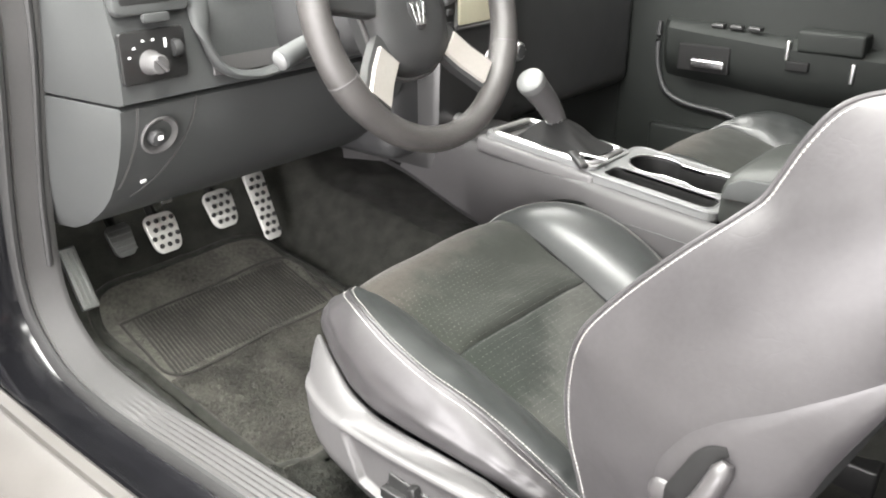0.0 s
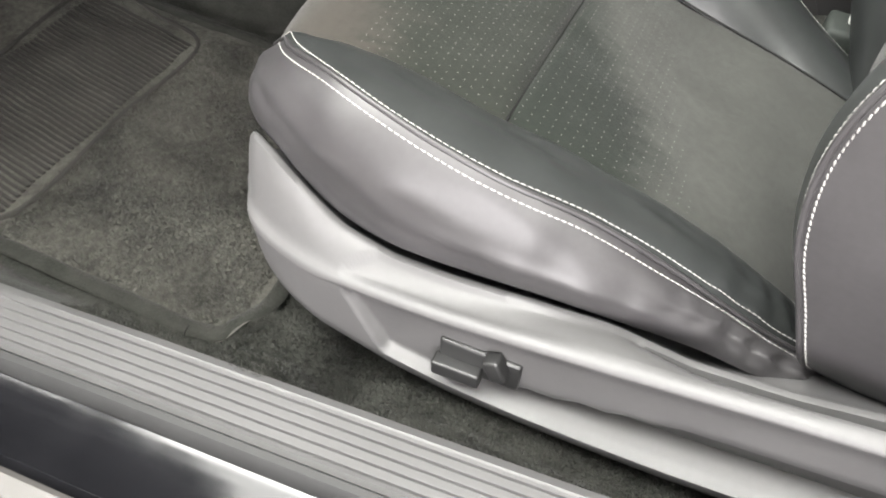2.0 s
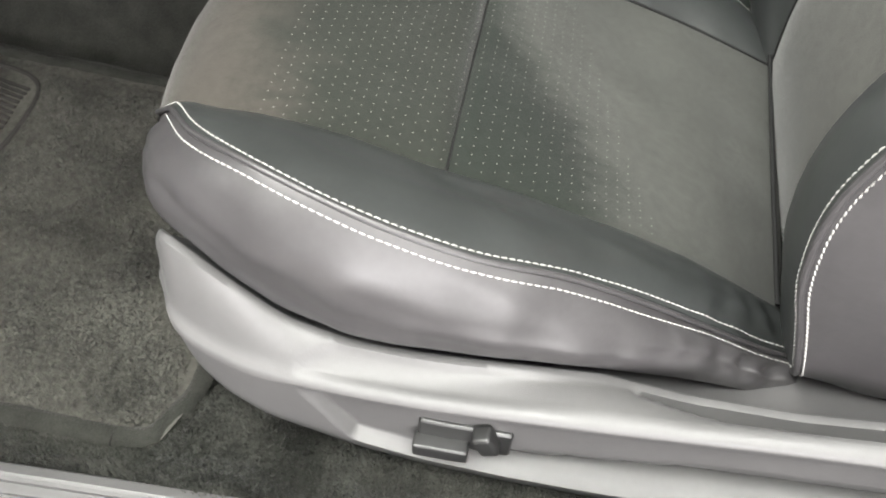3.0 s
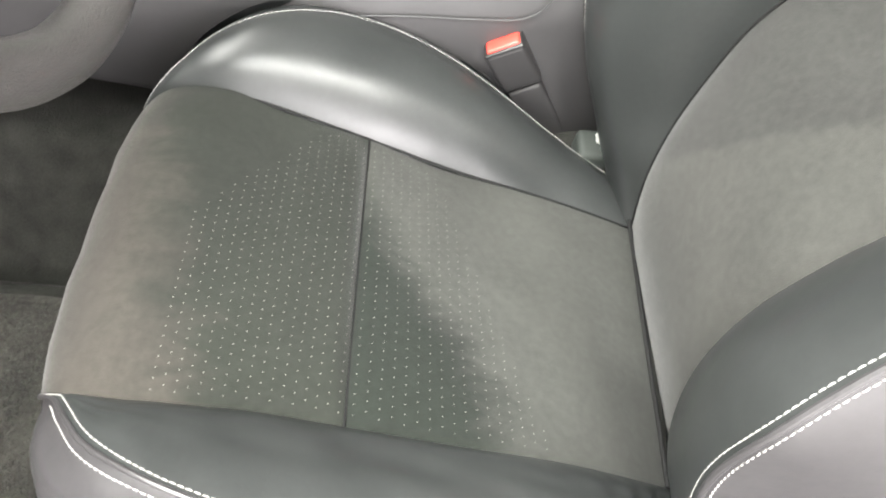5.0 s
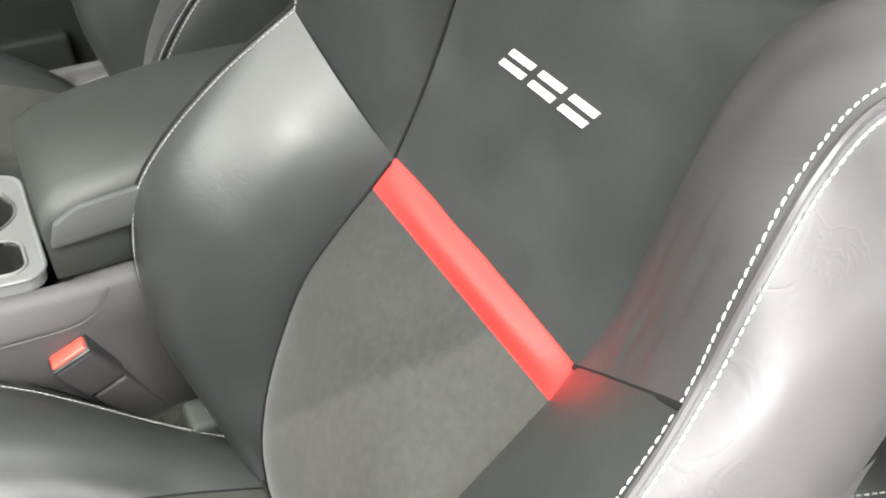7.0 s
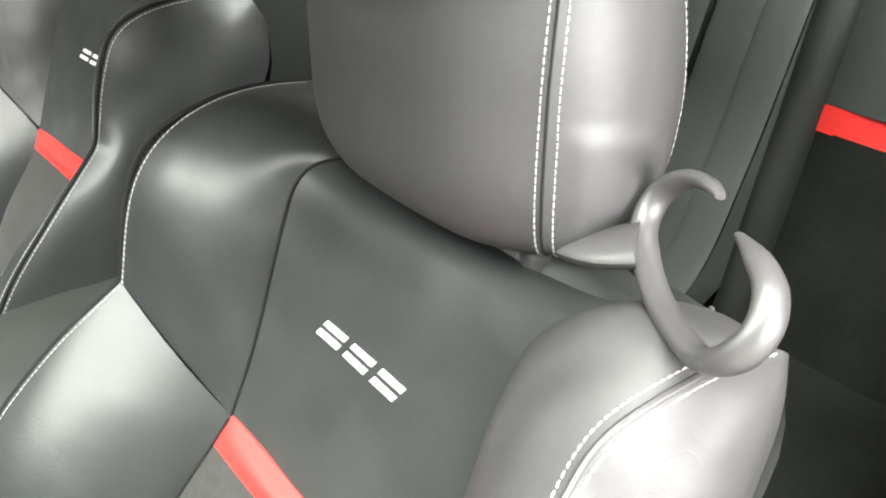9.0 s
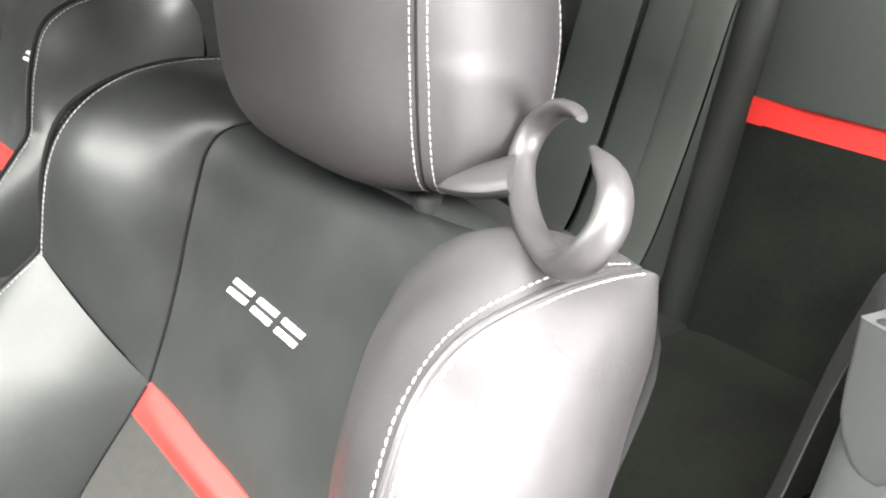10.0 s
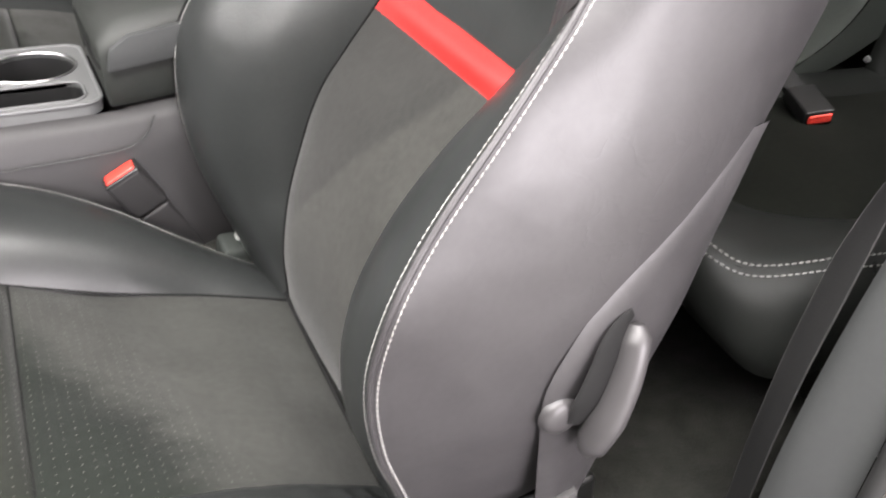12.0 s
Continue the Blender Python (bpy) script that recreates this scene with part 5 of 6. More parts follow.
rim_pts = [(-0.321, 0.56), (-0.321, 0.8), (-0.318, 1.0), (-0.298, 1.053), (-0.262, 1.070), (-0.1, 1.072), (0.06, 1.070), (0.097, 1.053), (0.110, 1.01), (0.111, 0.8), (0.107, 0.62), (0.087, 0.55), (0.045, 0.516),
           (0.0, 0.510), (-0.15, 0.510), (-0.285, 0.510), (-0.312, 0.524), (-0.321, 0.56)]
part("edge_binding", tube([(x + 0.1, y - 0.8, mat_z(x, y) - 0.342) for x, y, _ in spline([(x, y, 0) for x, y in rim_pts], 150)], 0.009, 10, flat=(1.1, 0.55)), CARPET_DARK, mat)
for k in range(45):
    x = -0.292 + k * 0.0079
    ys_ = np.linspace(0.812, 0.985, 8)
    part("heel_pad_rib", tube([(x + 0.1 + 0.18 * (y - 0.818), y - 0.8, mat_z(x, y) - 0.34 + 0.001) for y in ys_], 0.0024, 6), HEEL, mat)
part("heel_pad_edge", tube(spline([(x + 0.1, y - 0.8, mat_z(x, y) - 0.34 + 0.001) for x, y in ((-0.285, 0.992), (-0.298, 0.90), (-0.298, 0.808), (-0.1, 0.802), (0.065, 0.806), (0.088, 0.88), (0.100, 0.988), (-0.1, 0.995), (-0.285, 0.992))], 90), 0.0028, 6), HEEL, mat)

# ---------------------------------------------------------------- centre console
CONSOLE = material("console_plastic", (0.026, 0.025, 0.0255), 0.52, bump=0.08, bump_scale=900, mottled=0.08)
CO = (0.37, 0.3, 0.30)
console = thing("centre_console", "grey plastic centre console with cup holders", "console", at=CO)


def top_z(y):
    return 0.634 + 0.10 * (y - 0.25) if y > 0.13 else 0.622


# body: cross sections from the armrest forward to the dash
rings = []
for y, xl, xr, zl in ((-0.30, 0.262, 0.480, 0.33), (0.0, 0.256, 0.482, 0.36), (0.12, 0.252, 0.482, 0.40), (0.16, 0.252, 0.481, 0.41), (0.30, 0.252, 0.478, 0.44), (0.50, 0.262, 0.470, 0.48), (0.64, 0.262, 0.466, 0.515), (0.80, 0.256, 0.470, 0.575), (0.95, 0.25, 0.48, 0.60)):
    zt = top_z(y) if y < 0.62 else 0.668 - 0.12 * (y - 0.62)
    tr = 0.085 if 0.13 < y < 0.6 else 0.0
    sec = [(xl + 0.012, zl), (xl - 0.004, zl + 0.02), (xl, zt - 0.05), (xl + 0.006, zt - 0.014), (xl + 0.014, zt - 0.004), (xl + 0.022, zt), (xl + 0.030, zt - tr), (xr - 0.030, zt - tr), (xr - 0.022, zt), (xr - 0.012, zt - 0.006), (xr, zt - 0.03), (xr, zl)]
    rings.append([(x - CO[0], y - CO[1], z - CO[2]) for x, z in sec])
arr = np.array(rings)
dense = [spline([tuple(p) for p in arr[:, j]], 40) for j in range(arr.shape[1])]


def ring_z(y):
    return top_z(y) if y < 0.62 else 0.668 - 0.12 * (y - 0.62)


body_bm = loft([[tuple(dense[j][i]) for j in range(len(dense))] for i in range(40)])
# wells cut through the top
body = part("console_body", body_bm, CONSOLE, console, "grey plastic console shell")


def co(x, y, z):
    return Matrix.Translation((x - CO[0], y - CO[1], z - CO[2]))


SLOPE = math.degrees(math.atan(0.10))


def plate_with_holes(w_, h_, holes, depth, corner=0.02):
    """A plate in x, y about 0 with holes given as outlines; bridged by triangulating between the rims."""
    bm_ = bmesh.new()
    loops = [rounded(w_, h_, corner, 6)] + holes
    edges = []
    for lp in loops:
        vs = [bm_.verts.new((x, y, 0)) for x, y in lp]
        edges += [bm_.edges.new((vs[i], vs[(i + 1) % len(vs)])) for i in range(len(vs))]
    bmesh.ops.triangle_fill(bm_, use_beauty=True, use_dissolve=False, edges=edges)
    faces = list(bm_.faces)
    r = bmesh.ops.extrude_face_region(bm_, geom=faces)
    bmesh.ops.translate(bm_, vec=(0, 0, depth), verts=[v for v in r["geom"] if isinstance(v, bmesh.types.BMVert)])
    return bm_


def eight(cx, cy, r, gap):
    """Outline of two joined round wells, one above the other."""
    out = []
    half = gap / 2
    a0 = math.asin(0.62)
    for i in range(25):
        a = -a0 + (math.pi + 2 * a0) * i / 24
        out.append((cx + r * math.cos(a), cy + half + r * math.sin(a)))
    for i in range(25):
        a = math.pi - a0 + (math.pi + 2 * a0) * i / 24
        out.append((cx + r * math.cos(a), cy - half + r * math.sin(a)))
    return out


PX, PY = 0.372, 0.258
tray_hole = [(x + 0.316 - PX, y + 0.253 - PY) for x, y in rounded(0.058, 0.200, 0.016, 4)]
cup_hole = eight(0.404 - PX, 0.252 - PY, 0.049, 0.106)
PLATE = co(PX, PY, 0.642) @ pose(0, 0, 0, SLOPE, 0, 0)
plate = part("bezel_plate", moved(plate_with_holes(0.196, 0.240, [tray_hole, cup_hole], 0.014, 0.022), PLATE @ Matrix.Translation((0, 0, -0.008))), SILVER_GREY, console, "silver-grey console trim plate", False)


def well(outline, depth, mat_, name, lab=""):
    bm_ = loft([[(x, y, 0.0065) for x, y in outline], [(x, y, 0.0) for x, y in outline], [(0.985 * x + 0.015 * sum(p[0] for p in outline) / len(outline), y, -depth) for x, y in outline]], True, False)
    lows = [v for v in bm_.verts if abs(v.co.z + depth) < 1e-6]
    bm_.faces.new(lows)
    return part(name, moved(bm_, PLATE), mat_, console, lab)


well(tray_hole, 0.045, PLASTIC_BLACK, "tray", "black narrow console tray")
cups = well(cup_hole, 0.062, PLASTIC_BLACK, "cup_holder", "black double cup holder")
for cy in (0.053, -0.053):
    part("cup_rim", moved(tube([(0.032 + 0.043 * math.cos(a), cy + 0.043 * math.sin(a), -0.050) for a in np.linspace(0, 2 * math.pi, 40)], 0.0018, 6), PLATE), PLASTIC_DARK, cups)
part("bezel_edge", moved(tube([(x, y, 0.006) for x, y in rounded(0.196, 0.240, 0.022, 6) + rounded(0.196, 0.240, 0.022, 6)[:1]], 0.0022, 8), PLATE), SILVER_GREY, plate)
part("tray_edge", moved(tube([(x, y, 0.0062) for x, y in tray_hole + tray_hole[:1]], 0.0018, 6), PLATE), SILVER_GREY, plate)
part("cup_edge", moved(tube([(x, y, 0.0062) for x, y in cup_hole + cup_hole[:1]], 0.0016, 6), PLATE), SILVER, plate)
# shifter surround
SH = co(0.352, 0.482, 0.668) @ pose(0, 0, 0, 7, 2, 2)
frame_out = rounded(0.150, 0.232, 0.016, 4)
sur = part("shifter_surround", moved(plate_with_holes(0.150, 0.232, [rounded(0.118, 0.196, 0.014, 4)], 0.010, 0.016), SH), SILVER_GREY, console, "bright silver shifter surround", False)
part("surround_edge", moved(tube([(x, y, 0.010) for x, y in rounded(0.126, 0.206, 0.014, 5) + rounded(0.126, 0.206, 0.014, 5)[:1]], 0.0062, 10, flat=(1.15, 0.8)), SH), SILVER, sur)
part("surround_pan", moved(box(-0.085, 0.085, -0.125, 0.125, -0.03, 0.0, 0.01), SH), PLASTIC, sur)
lever = thing("gear_lever", "grey gear lever with a pleated leather boot", "gear lever", at=(0.352, 0.47, 0.67))
rings = []
for k in range(14):
    f = k / 13
    rr_ = []
    for i in range(40):
        a = 2 * math.pi * i / 40
        pleat = 1 + 0.12 * math.sin(5 * a + 4 * f) * math.sin(math.pi * f)
        sx, sy = 0.053 * (1 - f) ** 0.9 + 0.015 * f ** 0.4, 0.090 * (1 - f) ** 0.9 + 0.015 * f ** 0.4
        cxx = math.copysign(abs(math.cos(a)) ** (0.4 + 0.6 * f), math.cos(a))
        syy = math.copysign(abs(math.sin(a)) ** (0.4 + 0.6 * f), math.sin(a))
        rr_.append((sx * pleat * cxx + 0.006 * f, sy * pleat * syy + 0.018 * f, 0.004 + 0.044 * f ** 1.3 + 0.006 * math.sin(3 * a + 2) * math.sin(math.pi * f)))
    rings.append(rr_)
part("boot", loft(rings), PIPING_AND_SHADE, lever, "pleated black leather boot")
part("shaft", tube(spline([(0.012, 0.018, 0.030), (0.002, 0.020, 0.050), (-0.030, 0.021, 0.086), (-0.078, 0.022, 0.128)], 24), np.interp(np.linspace(0, 1, 24), [0, 0.15, 0.6, 1], [0.016, 0.019, 0.0225, 0.0245]), 18, up=(0, 1, 0)), PLASTIC, lever, "satin grey pistol grip shaft")
part("shaft_collar", tube([(0.004, 0.020, 0.046), (-0.002, 0.020, 0.053)], 0.0188, 18, up=(0, 1, 0)), SILVER, lever)
part("knob_cap", moved(lathe([(0, 0.011), (0.017, 0.010), (0.0240, 0.006), (0.0258, 0.0), (0.0252, -0.008)], 28), Matrix.Translation((-0.080, 0.022, 0.130)) @ pose(0, 0, 0, 0, -46, 0)), SILVER_GREY, lever, "satin silver knob cap")
key = thing("car_key", "black car key with a white tag", "key", at=(0.288, 0.398, 0.667))
part("fob", moved(box(-0.009, 0.009, -0.026, 0.026, -0.005, 0.005, 0.004), pose(0, 0, 0.006, 14, 6, -30)), PLASTIC_BLACK, key)
part("tag", moved(box(-0.011, 0.011, -0.024, 0.024, -0.001, 0.0015, 0.001), pose(0.022, -0.018, 0.010, 8, 16, 20)), WHITE, key, "white paper tag")
part("key_ring", tube([(0.010 + 0.010 * math.cos(a), 0.004 + 0.010 * math.sin(a), 0.010) for a in np.linspace(0, 2 * math.pi, 24)], 0.0013, 6), CHROME, key)
# armrest with its catch
ARM_LEATHER = material("armrest_leather", (0.021, 0.023, 0.021), 0.5, bump=0.1, bump_scale=520, cells=True, mottled=0.15, spec=0.35, dents=0.05)
arm_sec = [(0.272, 0.628), (0.266, 0.64), (0.268, 0.712), (0.276, 0.728), (0.292, 0.736), (0.45, 0.738), (0.468, 0.730), (0.478, 0.712), (0.480, 0.63)]
rings = []
for y, sc, dz_ in ((0.124, 0.92, -0.058), (0.132, 0.96, -0.046), (0.128, 0.98, -0.034), (0.105, 1.0, -0.020), (0.05, 1.0, -0.008), (-0.05, 1.0, 0.002), (-0.20, 1.0, 0.004), (-0.30, 1.0, 0.0), (-0.32, 0.96, -0.01)):
    rings.append([(0.373 + (x - 0.373) * sc - CO[0], y - CO[1], 0.628 + (z - 0.628) * max(0.2, (1 + dz_ / 0.11)) - CO[2]) for x, z in arm_sec])
arm = part("armrest", loft(rings), ARM_LEATHER, console, "black leather armrest lid")
part("lid_seam", tube(spline([(x - CO[0], y - CO[1], z - CO[2]) for x, y, z in ((0.40, 0.133, 0.668), (0.30, 0.133, 0.668), (0.276, 0.128, 0.670), (0.2675, 0.112, 0.675), (0.2655, 0.0, 0.692), (0.2655, -0.28, 0.700))], 60), 0.0018, 6), PIPING_AND_SHADE, arm)
part("armrest_catch", moved(prism([(0.0, 0.0), (0.125, 0.004), (0.118, 0.030), (0.105, 0.040), (0.03, 0.036), (0.008, 0.024)], 0.010, 0.003), co(0.262, 0.128, 0.672) @ Matrix(((0, 0, 1, 0), (-1, 0, 0, 0), (0, 1, 0, 0), (0, 0, 0, 1))) @ pose(0, 0, -0.004)), DASH_MAT, arm, "dark grey armrest catch")
part("console_seam", tube(spline([(x - CO[0], y - CO[1], z - CO[2]) for x, y, z in ((0.2505, 0.40, 0.594), (0.2497, 0.26, 0.594), (0.2495, 0.17, 0.588), (0.2495, 0.125, 0.588), (0.2497, 0.105, 0.599), (0.252, 0.092, 0.618))], 40), 0.0010, 5), PLASTIC_DARK, body)

# ---------------------------------------------------------------- seat belt buckle and its bracket
buckle = thing("belt_buckle", "dark grey belt buckle with a red button", "seat belt", at=(0.236, 0.09, 0.45))
BM = pose(0.008, 0.055, 0.112, -24, -8, 0)
part("casing", moved(box(-0.013, 0.013, -0.022, 0.022, -0.058, 0.0, 0.005), BM), CONSOLE, buckle)
part("button_frame", moved(box(-0.0125, 0.0125, -0.0215, 0.0215, -0.006, 0.0012, 0.002), BM), PLASTIC_BLACK, buckle)
part("sleeve", moved(box(-0.012, 0.012, -0.019, 0.019, -0.150, -0.060, 0.005), BM), CONSOLE, buckle)
part("button", moved(box(-0.0085, 0.0085, -0.0185, 0.0185, -0.004, 0.0035, 0.003), BM), RED_PLASTIC, buckle, "red release button")
bracket = thing("seat_bracket", "grey steel bracket beside the seat", "bracket", at=(0.215, 0.03, 0.42))
part("plate", moved(box(-0.018, 0.022, -0.04, 0.035, -0.012, 0.032, 0.008), pose(0, 0, 0, 10, -10, 0)), REAR_TRIM, bracket)
part("bolt", moved(lathe([(0, 0.008), (0.008, 0.008), (0.010, 0.004), (0.011, 0)], 6), pose(0.002, 0.0, 0.033, 10, -10, 0)), STEEL, bracket)

# ---------------------------------------------------------------- far door
DOOR = (1.10, 0.4, 0.5)
fdoor = thing("door_1", "dark passenger door panel with an armrest and chrome handle", "", "", "structure", at=DOOR)


def dm(x, y, z):
    return Matrix.Translation((x - DOOR[0], y - DOOR[1], z - DOOR[2]))


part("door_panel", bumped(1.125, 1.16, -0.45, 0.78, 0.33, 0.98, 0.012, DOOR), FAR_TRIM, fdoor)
rest_sec = [(1.135, 0.62), (1.085, 0.66), (1.068, 0.70), (1.066, 0.757), (1.080, 0.771), (1.135, 0.775)]
rings = []
for y, dz_, k in ((0.64, 0.03, 0.55), (0.62, 0.028, 0.95), (0.55, 0.022, 1.0), (0.30, 0.004, 1.0), (0.05, -0.004, 1.0), (-0.30, -0.01, 1.0)):
    rings.append([(1.135 + (x - 1.135) * k - DOOR[0], y - DOOR[1], z + dz_ - DOOR[2]) for x, z in rest_sec])
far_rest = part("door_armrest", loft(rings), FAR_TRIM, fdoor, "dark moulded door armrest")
# proud black block standing in for the shade inside the handle recess
part("handle_recess_shade", bumped(1.062, 1.078, 0.452, 0.585, 0.684, 0.752, 0.006, DOOR), PIPING_AND_SHADE, fdoor)
part("door_handle", moved(box(-0.006, 0.006, -0.042, 0.042, -0.010, 0.010, 0.004), dm(1.057, 0.503, 0.707)), CHROME, fdoor, "chrome inner door handle")
for k in range(3):
    part("window_switch", moved(box(-0.012, 0.012, -0.016, 0.016, 0, 0.010, 0.004), dm(1.095, 0.50 - 0.045 * k, 0.791)), PLASTIC_BLACK, fdoor)
for y, z0_, z1_ in ((0.319, 0.738, 0.782), (0.172, 0.702, 0.746)):
    part("trim_clip", bumped(1.060, 1.078, y - 0.004, y + 0.004, z0_, z1_, 0.003, DOOR), SILVER, fdoor, "small silver trim strip")
part("pull_cup", bumped(1.06, 1.12, 0.155, 0.30, 0.760, 0.808, 0.008, DOOR), FAR_TRIM, fdoor)
# black block painting the dark of the pull opening
part("pull_opening_shade", bumped(1.058, 1.072, 0.266, 0.318, 0.716, 0.738, 0.004, DOOR), PIPING_AND_SHADE, fdoor)
part("pocket_edge", tube(spline([(1.112 - DOOR[0], y - DOOR[1], z - DOOR[2]) for y, z in ((0.662, 0.79), (0.664, 0.73), (0.655, 0.665), (0.63, 0.615), (0.58, 0.592), (0.46, 0.578), (0.30, 0.535), (0.0, 0.52))], 50), 0.007, 10), PLASTIC_DARK, fdoor)
part("door_pocket", bumped(1.09, 1.13, 0.0, 0.66, 0.36, 0.53, 0.01, DOOR), FAR_TRIM, fdoor)

# open door on the near side: only its hinge end stands in view
ndoor = thing("door_2", "open silver driver door with a dark inner panel", "", "", "structure", at=(-0.62, 1.02, 0.35))
ND = pose(0, 0, 0, 0, 0, 62)
part("door_shell", moved(box(-0.05, 1.05, 0.02, 0.07, -0.02, 0.62, 0.02), ND @ pose(0, 0, 0, 0, 0, 58)), PAINT_LIGHT, ndoor)
part("door_panel", moved(box(0.0, 1.02, -0.06, 0.02, 0.0, 0.60, 0.03), ND @ pose(0, 0, 0, 0, 0, 58)), PLASTIC_DARK, ndoor)

# ---------------------------------------------------------------- rear seat
RO = (-0.1, -0.8, 0.32)
rear_seat = thing("rear_bench", "black rear seat with suede centre and a red band", "car seat", at=RO)


def rs(*p):
    return [(x - RO[0], y - RO[1], z - RO[2]) for x, y, z in p]


# cushion: suede well between leather edges
A_ = rs((-0.17, -0.40, 0.522), (-0.215, -0.62, 0.51), (-0.24, -0.85, 0.47), (-0.24, -0.98, 0.45))
B_ = rs((0.15, -0.39, 0.522), (0.13, -0.65, 0.505), (0.10, -0.85, 0.47), (0.10, -0.98, 0.45))
part("cushion_insert", Panel(A_, B_, 0.012, (0, 0, 1), 24, 18, 4, wrinkle=0.003).bm(), REAR_SUEDE_SHADED, rear_seat, "dark suede rear cushion")
fa = rs((-0.28, -0.55, 0.53), (-0.252, -0.44, 0.54), (-0.203, -0.36, 0.53), (-0.16, -0.338, 0.545), (-0.08, -0.33, 0.548), (0.05, -0.335, 0.545), (0.15, -0.36, 0.53))
fb = rs((-0.21, -0.60, 0.515), (-0.19, -0.52, 0.525), (-0.15, -0.46, 0.53), (-0.12, -0.44, 0.53), (-0.06, -0.43, 0.532), (0.05, -0.44, 0.53), (0.15, -0.46, 0.525))
ft = Panel(fa, fb, 0.012, (0, 0, 1), 40, 12, 3)
part("cushion_front", ft.bm(), REAR_LEATHER_SHADED, rear_seat)
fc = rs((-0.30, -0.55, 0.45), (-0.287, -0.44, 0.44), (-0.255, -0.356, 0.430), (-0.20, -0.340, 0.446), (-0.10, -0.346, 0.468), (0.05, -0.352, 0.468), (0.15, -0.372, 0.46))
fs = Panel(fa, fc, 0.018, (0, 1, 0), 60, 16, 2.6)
part("cushion_skirt", fs.bm(), REAR_LEATHER_SHADED, rear_seat, "black leather rear cushion front")
for row in (stitches(ft, 0.004, 0.02, 0.86, 0.0065, 0.0045, 0.0009), stitches(fs, 0.005, 0.02, 0.86, 0.0065, 0.0045, 0.0009)):
    part("stitching", row, THREAD, rear_seat, "row of white contrast stitching")["kind"] = "stuff"
part("skirt_seam", tube([p[0] + 0.001 * p[1] for p in (fs.at(0.15 + 0.07 * q, q) for q in np.linspace(0.02, 0.98, 20))], 0.0022, 6), PIPING_AND_SHADE, rear_seat)
for a_, b_ in ((rs((-0.36, -0.56, 0.52), (-0.36, -0.7, 0.52), (-0.36, -0.98, 0.50)), rs((-0.24, -0.56, 0.53), (-0.24, -0.7, 0.505), (-0.24, -0.98, 0.46))),
               (rs((0.10, -0.46, 0.522), (0.10, -0.7, 0.494), (0.10, -1.02, 0.440)), rs((0.175, -0.42, 0.53), (0.175, -0.7, 0.50), (0.175, -1.02, 0.450)))):
    part("cushion_bolster", Panel(a_, b_, 0.014, (0, 0, 1), 24, 10, 2.6).bm(), REAR_LEATHER_SHADED, rear_seat)
# backrest
def rb(x, z, fwd=0.0):
    return (x - RO[0], -0.995 - 0.28 * (z - 0.45) + fwd - RO[1], z - RO[2])


part("back_insert", Panel([rb(-0.27, z) for z in (0.42, 0.55, 0.68, 0.775)], [rb(0.105, z) for z in (0.42, 0.55, 0.68, 0.775)], 0.02, (0, 1, 0), 24, 16, 4).bm(), REAR_SUEDE_SHADED, rear_seat, "dark suede rear backrest")
part("red_band", Panel([rb(-0.27, z, 0.004) for z in (0.774, 0.792, 0.812)], [rb(0.105, z, 0.004) for z in (0.774, 0.792, 0.812)], 0.012, (0, 1, 0), 8, 16, 4).bm(), RED, rear_seat, "red leather band")
part("back_insert", Panel([rb(-0.27, z) for z in (0.811, 0.88, 0.95, 1.02)], [rb(0.105, z) for z in (0.811, 0.88, 0.95, 1.02)], 0.02, (0, 1, 0), 24, 16, 4).bm(), REAR_LEATHER, rear_seat, "upper rear backrest in black leather")
for x0, x1 in ((0.105, 0.155), (-0.38, -0.27)):
    part("back_bolster", Panel([rb(x0, z) for z in (0.42, 0.6, 0.8, 1.02)], [rb(x1, z, 0.03) for z in (0.42, 0.6, 0.8, 1.02)], 0.012, (0, 1, 0), 24, 12, 2.6).bm(), REAR_LEATHER_SHADED, rear_seat)
part("seat_core", bumped(-0.37, 0.15, -1.28, -1.16, 0.32, 1.02, 0.02, RO), PLASTIC_BLACK, rear_seat)
part("cushion_core", bumped(-0.33, 0.13, -1.15, -0.48, 0.30, 0.44, 0.02, RO), PLASTIC_BLACK, rear_seat)
bridge = thing("rear_divider", "grey moulded divider between the rear seats", "divider", at=(0.21, -0.95, 0.3))
BO = (0.21, -0.95, 0.3)


def panel_strip(name, x0, x1, dep, mat_):
    pts = [(-0.45, 0.36), (-0.55, 0.44), (-0.80, 0.50), (-0.92, 0.56), (-1.0, 0.70), (-1.10, 0.95), (-1.14, 1.04)]
    a_ = [(x0 - BO[0], y + dep - BO[1], z - BO[2]) for y, z in pts]
    b_ = [(x1 - BO[0], y + dep - BO[1], z - BO[2]) for y, z in pts]
    return part(name, Panel(a_, b_, 0.003, (0, 1, 0.4), 40, 10, 4).bm(), mat_, bridge)


panel_strip("divider_face", 0.158, 0.226, 0.0, REAR_TRIM_PALE)
panel_strip("divider_face", 0.227, 0.306, -0.003, REAR_TRIM)
panel_strip("divider_face", 0.306, 0.318, -0.016, PLASTIC_BLACK)
panel_strip("divider_face", 0.318, 0.438, -0.002, REAR_TRIM)
side_pts = [(-0.45, 0.36), (-0.55, 0.44), (-0.80, 0.50), (-0.92, 0.56), (-1.0, 0.70), (-1.10, 0.95), (-1.14, 1.04)]
part("divider_side", Panel([(0.158 - BO[0], y - 0.006 - BO[1], z - BO[2]) for y, z in side_pts], [(0.154 - BO[0], y - 0.14 - BO[1], z - BO[2]) for y, z in side_pts], 0.002, (-1, 0, 0), 40, 6, 4).bm(), REAR_TRIM, bridge)
